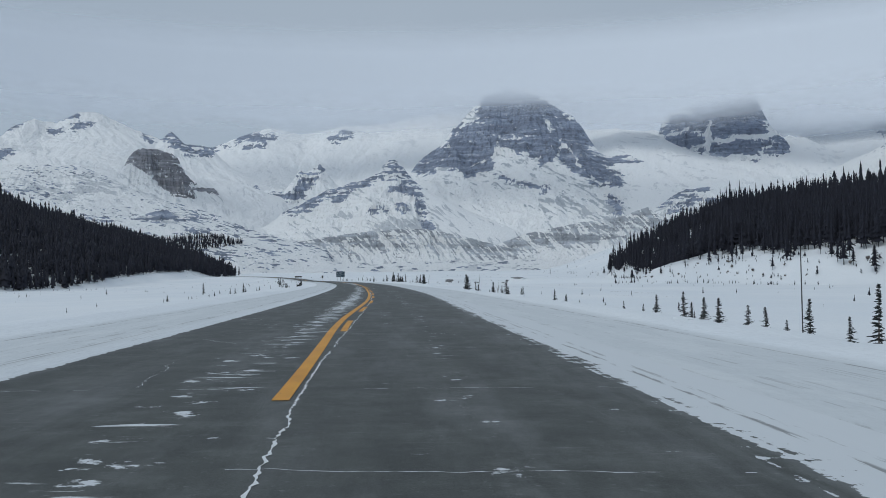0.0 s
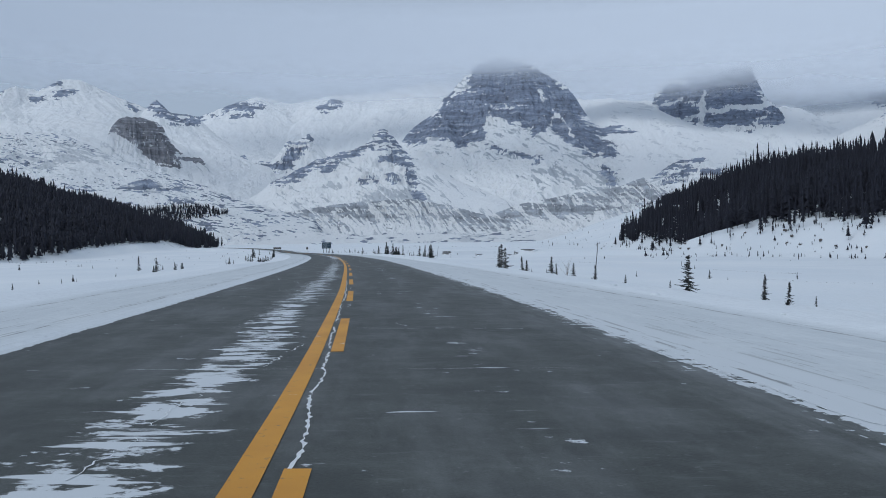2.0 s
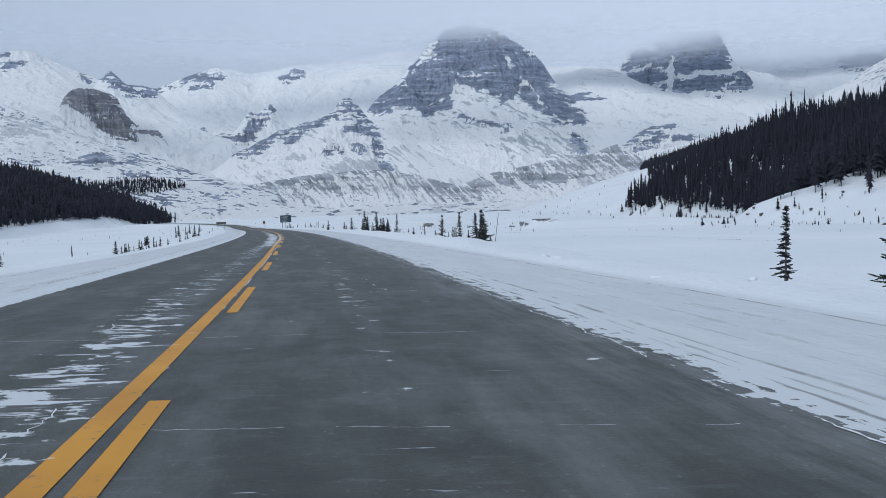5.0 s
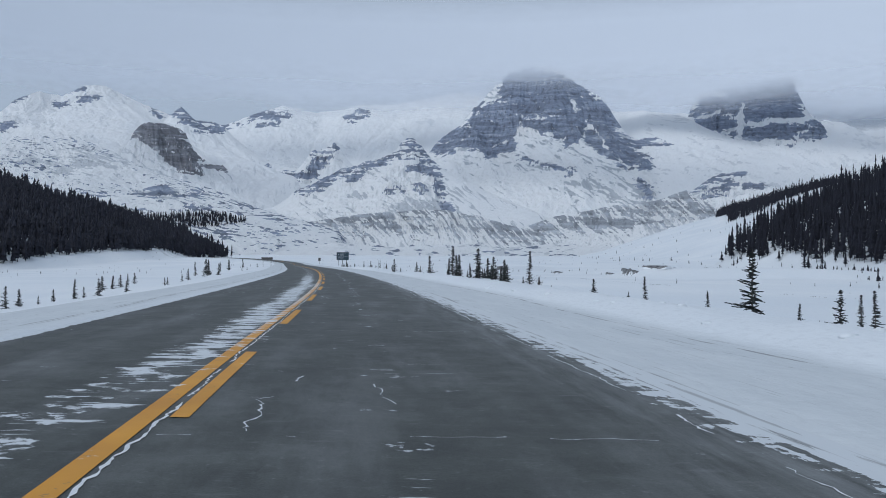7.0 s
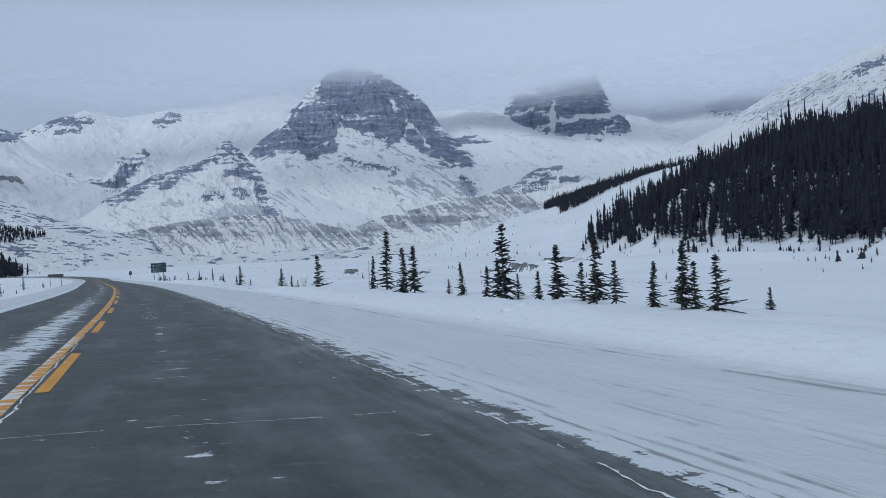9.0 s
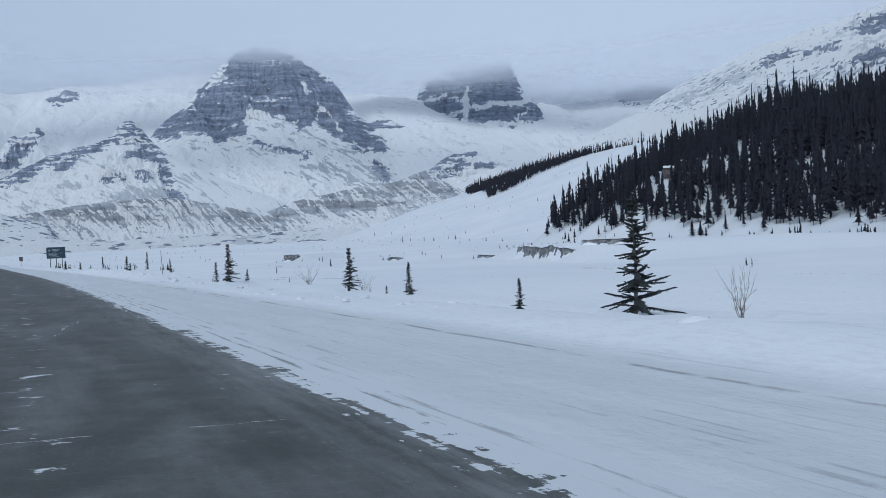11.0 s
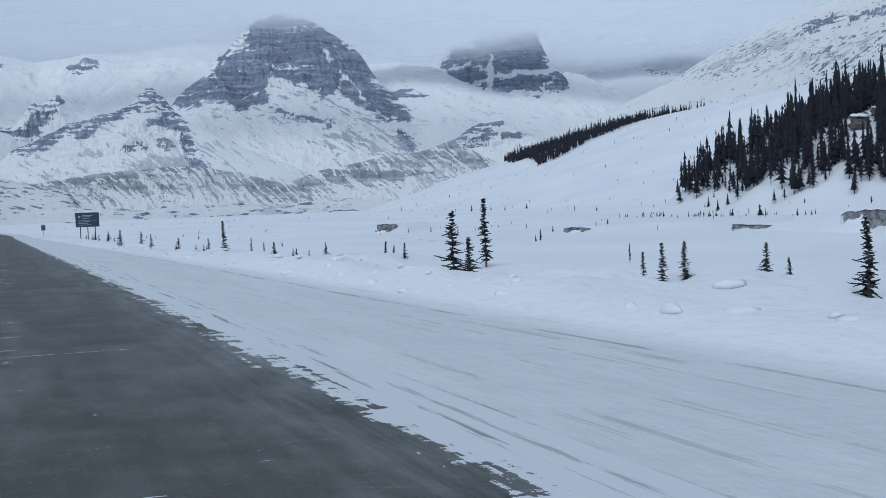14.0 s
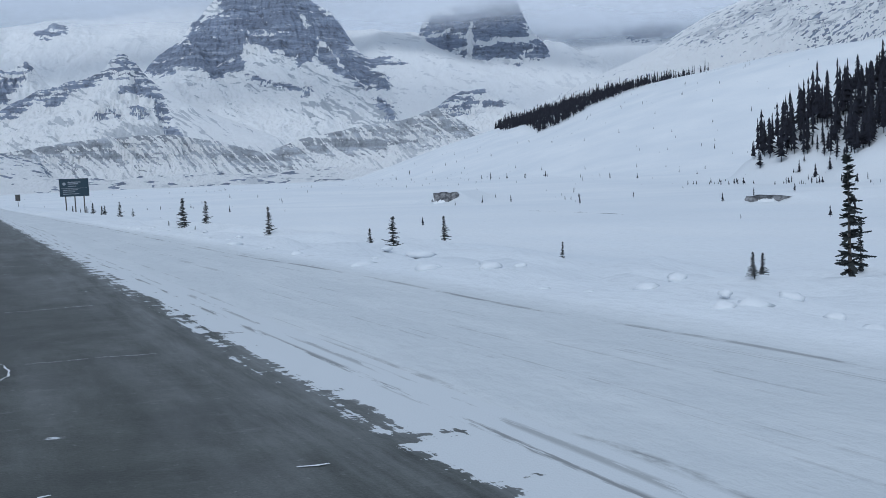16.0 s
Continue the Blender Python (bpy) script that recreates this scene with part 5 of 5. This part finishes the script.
# ---- signs and posts ----
def guide_sign(x, y, turn):
    thing = new("guide_sign")
    w, h, lift = 4.3, 2.8, 2.6
    bm = bmesh.new()
    box(bm, (w, 0.06, h), (0, 0, lift + h / 2), 0.02)
    part("panel", bm, SIGN_BLUE, thing)
    for px in (-1.35, 0.0, 1.35):
        bm = bmesh.new()
        box(bm, (0.18, 0.16, lift + h + 0.3), (px, 0.13, (lift + h) / 2 - 0.35), 0.01)
        part("post", bm, POST_WOOD, thing)
    rows = [(0.15, 2.25, 1.9, 0.13), (-0.05, 1.98, 1.5, 0.13), (-0.2, 1.62, 1.2, 0.10), (-0.5, 1.02, 2.2, 0.10), (-0.7, 0.72, 1.8, 0.10), (-0.4, 0.40, 2.4, 0.10)]
    for px, pz, pw, ph in rows:
        bm = bmesh.new()
        box(bm, (pw, 0.01, ph), (px - 0.1, -0.037, lift + pz), 0.002)
        part("text_bar", bm, SIGN_WHITE, thing, "pale lettering bar")
    bm = bmesh.new()
    box(bm, (w - 0.5, 0.01, 0.05), (0, -0.037, lift + 1.28))
    part("divider", bm, SIGN_WHITE, thing, "thin pale dividing line")
    bm = bmesh.new()
    bmesh.ops.create_cone(bm, cap_ends=True, segments=20, radius1=0.24, radius2=0.24, depth=0.012, matrix=pose(-1.45, -0.037, lift + 2.0, 90))
    part("emblem", bm, SIGN_WHITE, thing, "round pale emblem")
    thing.matrix_basis = pose(x, y, float(ground_z(x, y)), 0, 0, turn)
    return tagged(thing, "large dark blue-green guide sign on three wooden posts", "road sign")


def small_sign(x, y, turn, w, h, lift, panel, label, posts=1):
    thing = new("road_sign")
    bm = bmesh.new()
    box(bm, (w, 0.03, h), (0, 0, lift + h / 2), 0.008)
    part("panel", bm, panel, thing)
    for k in range(posts):
        bm = bmesh.new()
        px = 0 if posts == 1 else (k / (posts - 1) - 0.5) * w * 0.7
        box(bm, (0.09, 0.09, lift + h * 0.9 + 0.4), (px, 0.065, (lift + h * 0.9) / 2 - 0.2), 0.006)
        part("post", bm, POST_WOOD, thing)
    thing.matrix_basis = pose(x, y, float(ground_z(x, y)), 0, 0, turn)
    return tagged(thing, label, "road sign")


guide_sign(-78.0, 437.0, 14)
small_sign(-97.0, 485.0, 12, 0.95, 1.3, 1.2, SIGN_BACK, "small dark road marker sign on a post")
small_sign(-77.7, 339.8, 16, 2.7, 0.55, 1.7, SIGN_BACK, "wide dark sign on two posts seen from behind", 2)


def snow_pole(x, y, h, lean, label):
    thing = new("marker_pole")
    bm = bmesh.new()
    rod(bm, (0, 0, -0.3), (lean * h, 0, h), 0.015, 0.012, 10)
    part("shaft", bm, STEEL, thing)
    bm = bmesh.new()
    rod(bm, (lean * h, 0, h - 0.002), (lean * h * 1.01, 0, h + 0.03), 0.017, 0.012, 10)
    part("cap", bm, STEEL, thing)
    thing.matrix_basis = pose(x, y, float(ground_z(x, y)))
    return tagged(thing, label, "pole", "marker poles")


snow_pole(6.9, 19.6, 1.9, 0.0, "thin dark marker pole upright in the berm")
snow_pole(-10.9, 144.6, 1.5, 0.16, "weathered pole leaning against roadside spruces")
snow_pole(-1.2, 71.8, 1.3, 0.12, "thin dark marker pole leaning in the snow")
snow_pole(-37.85, 256.8, 1.25, -0.04, "thin dark marker pole upright in the snow")
snow_pole(-24.8, 212.4, 1.3, 0.05, "thin dark marker pole beside small spruces")


# ---- shrubs, saplings, banks and boulders ----
def shrub(x, y, h, seed, label):
    rnd = random.Random(seed)
    thing = new("shrub")
    groups = [bmesh.new() for _ in range(9)]
    for k in range(9):
        a, tilt = rnd.uniform(0, 6.28), rnd.uniform(0.15, 0.75)
        p = Vector((rnd.uniform(-0.04, 0.04), rnd.uniform(-0.04, 0.04), -0.05))
        way = Vector((math.cos(a) * tilt, math.sin(a) * tilt, 1)).normalized()
        r = 0.008 * h
        for s in range(5):
            q = p + way * h * 0.22
            rod(groups[k], p, q, r, r * 0.8, 5)
            for b in range(2):
                w2 = (way + Vector((rnd.uniform(-1, 1), rnd.uniform(-1, 1), rnd.uniform(-0.1, 0.6))) * 0.6).normalized()
                rod(groups[k], q, q + w2 * h * rnd.uniform(0.10, 0.24), r * 0.55, r * 0.2, 4)
            p, r = q, r * 0.78
            way = (way + Vector((rnd.uniform(-0.3, 0.3), rnd.uniform(-0.3, 0.3), 0.05))).normalized()
    for bm in groups:
        part("stem", bm, TWIG, thing)
    thing.matrix_basis = pose(x, y, float(ground_z(x, y)))
    return tagged(thing, label, "shrub", "bare shrubs")


shrub(-29.8, 235.5, 0.6, 6, "bare grey-brown shrub beside a small spruce")
shrub(-29.7, 234.6, 0.25, 7, "low leafless shrub half buried in snow")
shrub(-30.8, 246.0, 0.35, 8, "low leafless shrub half buried in snow")
shrub(-30.8, 244.9, 0.85, 1, "bare grey-brown shrub poking out of snow")
shrub(-37.9, 262.3, 0.6, 2, "leafless leaning shrub poking out of snow")
shrub(0.6, 100.0, 1.1, 3, "leafless shrub beside small roadside spruces")
shrub(-35.0, 249.6, 0.35, 4, "low leafless shrub half buried in snow")
shrub(-18.0, 176.6, 0.55, 9, "leafless shrub leaning out of the snow")
shrub(-27.9, 216.5, 0.6, 5, "leafless shrub among the roadside spruces")


def plain_keep(x, y, r):
    q = x - centre(y)
    clump = smooth_noise(x * 0.03, y * 0.02, 90)
    right = (q > 16) & (x < east_foot(y) + 4)
    left = (q < -14) & (x > -240)
    return (right | left) & (r < 0.10 + 0.55 * np.clip(clump, 0, 1))


wood("plain_saplings", scatter(-240, 75, 20, 700, 2600, 15, plain_keep, 0.25, 1.0), FAR_SPRUCE, "scattered tiny spruces poking out of the snowy plain")
wood("foot_saplings", scatter(38, 72, 180, 475, 1500, 17, lambda x, y, r: (np.abs(x - east_foot(y) + 3) < 7) & (r < 0.45), 0.4, 1.5), FAR_SPRUCE, "tiny spruces along the foot of the wooded hill", 1.3)
wood("slope_saplings", scatter(40, 330, 480, 1100, 500, 16, lambda x, y, r: r < 0.5, 0.8, 2.2), FAR_SPRUCE, "scattered tiny spruces on the far snow slope")


def bluff_keep(x, y, r):
    a = x - east_foot(y)
    return (a > 1.0) & (a < 15) & (r < 0.15 + 0.6 * np.clip(0.4 + smooth_noise(x * 0.12, y * 0.06, 95), 0, 1))


wood("bluff_brush", scatter(55, 125, 150, 320, 2600, 18, bluff_keep, 0.35, 1.3), FAR_SPRUCE, "low dark brush scattered over the snowy bluff", 2.0)


def cut_bank(x, y, length, height, turn, seed):
    """An eroded gravel face under a lip of snow."""
    thing = new("cut_bank")
    u = np.linspace(-0.5, 0.5, 60)
    v = np.linspace(0, 1, 14)
    U, Vv = np.meshgrid(u, v)
    ends = ease(0.5, 0.38, np.abs(U + 0.05 * smooth_noise(Vv * 3, U * 4, seed)))
    face_z = (Vv * np.clip(0.92 + 0.22 * fractal(U * length * 0.5, U * 0, 4, seed), 0.62, 1.03) - 0.06) * height * (0.55 + 0.45 * ends)
    face_y = 0.35 * height * Vv + 0.30 * fractal(U * length * 0.5, Vv * 2, 4, seed + 2) + 1.6 * (1 - ends)
    pts = np.stack([U * length, face_y, face_z], -1)
    face = new("face", grid_mesh("face", pts, GRAVEL, uv=np.stack([U * length + 40 * seed, Vv - 1.2 * (1 - ends)], -1)))
    face.parent = thing
    rows = np.linspace(0, 1, 5)
    U2, W = np.meshgrid(u, rows)
    lip = np.stack([U2 * length, np.interp(U2, u, face_y[-1]) - 0.15 + W * 2.6, np.interp(U2, u, face_z[-1]) + 0.07 * np.sin(np.pi * np.minimum(1, W * 2 + 0.1)) - 0.3 * W * W], -1)
    cap = new("snow_lip", grid_mesh("snow_lip", lip, SNOW, uv=np.stack([U2 * 0 + 60, U2 * length], -1)))
    cap.parent = thing
    thing.matrix_basis = pose(x, y, float(ground_z(x - 0.8 * math.cos(radians(turn + 90)), y - 0.8 * math.sin(radians(turn + 90)))), 0, 0, turn)
    return tagged(thing, "eroded grey gravel bank under a lip of snow", "river bank", "cut banks")


for k, (bx, by, long, high, turn) in enumerate(BANKS):
    cut_bank(bx, by, long, high, turn, k + 1)


def stone_line(a, b, count, seed):
    """Dark stones and stubble left along an old water line on the plain."""
    rnd = random.Random(seed)
    verts, faces = [], []
    for k in range(2 * count):
        f = rnd.random()
        x = a[0] + (b[0] - a[0]) * f + rnd.gauss(0, 0.12)
        y = a[1] + (b[1] - a[1]) * f + rnd.gauss(0, 0.12)
        z, s, i = float(ground_z(x, y)), rnd.uniform(0.02, 0.06), len(verts)
        turn = rnd.uniform(0, 6.28)
        for j in range(5):
            g = turn + j * 1.2566
            verts.append((x + s * rnd.uniform(0.7, 1.4) * math.cos(g), y + s * rnd.uniform(0.7, 1.4) * math.sin(g), z - 0.03))
        verts.append((x, y, z + s * rnd.uniform(0.3, 0.8)))
        faces += [(i + j, i + (j + 1) % 5, i + 5) for j in range(5)]
    tagged(new("stone_line", mesh_from("stone_line", verts, faces, STONE)), "line of small dark stones along an old water edge", "stones", kind="stuff")


stone_line((-8.2, 269.7), (-7.0, 262.0), 60, 1)
stone_line((-18.8, 260.5), (-18.2, 259.0), 14, 2)
stone_line((45.0, 360.0), (49.7, 331.0), 90, 3)
stone_line((-36.0, 285.6), (-34.3, 281.4), 22, 4)
stone_line((-34.3, 281.4), (-29.4, 277.7), 26, 5)
stone_line((-29.1, 361.2), (-27.1, 346.5), 60, 6)
stone_line((-33.1, 276.5), (-26.4, 268.8), 70, 9)
stone_line((-6.6, 246.5), (-2.1, 223.0), 50, 10)
stone_line((16.8, 122.9), (21.6, 113.6), 60, 11)
stone_line((14.0, 100.0), (20.0, 84.0), 40, 7)
stone_line((2.0, 205.0), (14.0, 168.0), 80, 8)


def boulder(x, y, size, seed, label):
    rnd = random.Random(seed)
    thing = new("boulder")
    bm = bmesh.new()
    bmesh.ops.create_icosphere(bm, subdivisions=3, radius=1.0)
    for vert in bm.verts:
        n = noise.noise(vert.co * 1.4 + Vector((seed * 3.1, 0, 0))) + 0.5 * noise.noise(vert.co * 3.1 + Vector((0, seed, 0)))
        n += 0.25 * noise.noise(vert.co * 7.3 + Vector((seed, seed, 0)))
        vert.co *= 0.9 + 0.55 * n
    bm2 = bm.copy()
    part("rock", bm, BOULDER, thing)
    for vert in bm2.verts:
        vert.co = Vector((vert.co.x * 1.04, vert.co.y * 1.04, vert.co.z * 0.35 + 0.62 if vert.co.z > 0 else 0.60))
    part("snow_cap", bm2, SNOW, thing, "smooth cap of snow")
    z = float(ground_z(x, y))
    thing.matrix_basis = pose(x, y, z + 0.35 * size, rnd.uniform(-8, 8), rnd.uniform(-8, 8), rnd.uniform(0, 360)) @ Matrix.Diagonal((size, size * 0.8, size * 0.8, 1))
    return tagged(thing, label, "boulder", "hillside boulders")


boulder(80.0, 417.0, 2.5, 1, "large grey boulder with a snow cap below spruces")
boulder(85.0, 418.0, 1.7, 2, "grey boulder with a snow cap below spruces")
r16 = random.Random(16)
for k in range(22):
    by = r16.uniform(195, 300)
    bx = float(east_foot(np.array(by))) + r16.uniform(1.0, 9.0)
    boulder(bx, by, r16.uniform(0.25, 0.6), 10 + k % 6, "small grey boulder on the snowy bluff")


def snow_chunks(count, seed):
    """Clods of snow thrown up by the plough along the shoulder."""
    rnd = random.Random(seed)
    bm = bmesh.new()
    bmesh.ops.create_icosphere(bm, subdivisions=2, radius=1.0)
    ball = [v.co.copy() for v in bm.verts]
    tris = [tuple(v.index for v in f.verts) for f in bm.faces]
    bm.free()
    verts, faces = [], []
    for k in range(count):
        y = rnd.uniform(20, 330) if k % 3 == 0 else rnd.uniform(222, 325)
        q = 7.7 + abs(rnd.gauss(0.7, 0.8))
        x = float(centre(y)) + q
        s = rnd.uniform(0.04, 0.13) * (1.6 if rnd.random() < 0.06 else 1.0)
        z, turn, shift = float(ground_z(x, y)) - 0.15 * s, rnd.uniform(0, 6.28), Vector((k * 1.7, 0, 0))
        wide, i = rnd.uniform(0.9, 1.7), len(verts)
        for c in ball:
            r = s * (1 + 0.55 * noise.noise(c * 1.3 + shift) + 0.2 * noise.noise(c * 3.1 + shift))
            u, v = c.x * r * wide, c.y * r
            verts.append((x + u * math.cos(turn) - v * math.sin(turn), y + u * math.sin(turn) + v * math.cos(turn), z + c.z * r * 0.55))
        faces += [(a + i, b + i, c + i) for a, b, c in tris]
    tagged(new("snow_chunks", mesh_from("snow_chunks", verts, faces, SNOW, True)), "loose clods of ploughed snow along the road shoulder", "snow", kind="stuff")


snow_chunks(290, 31)
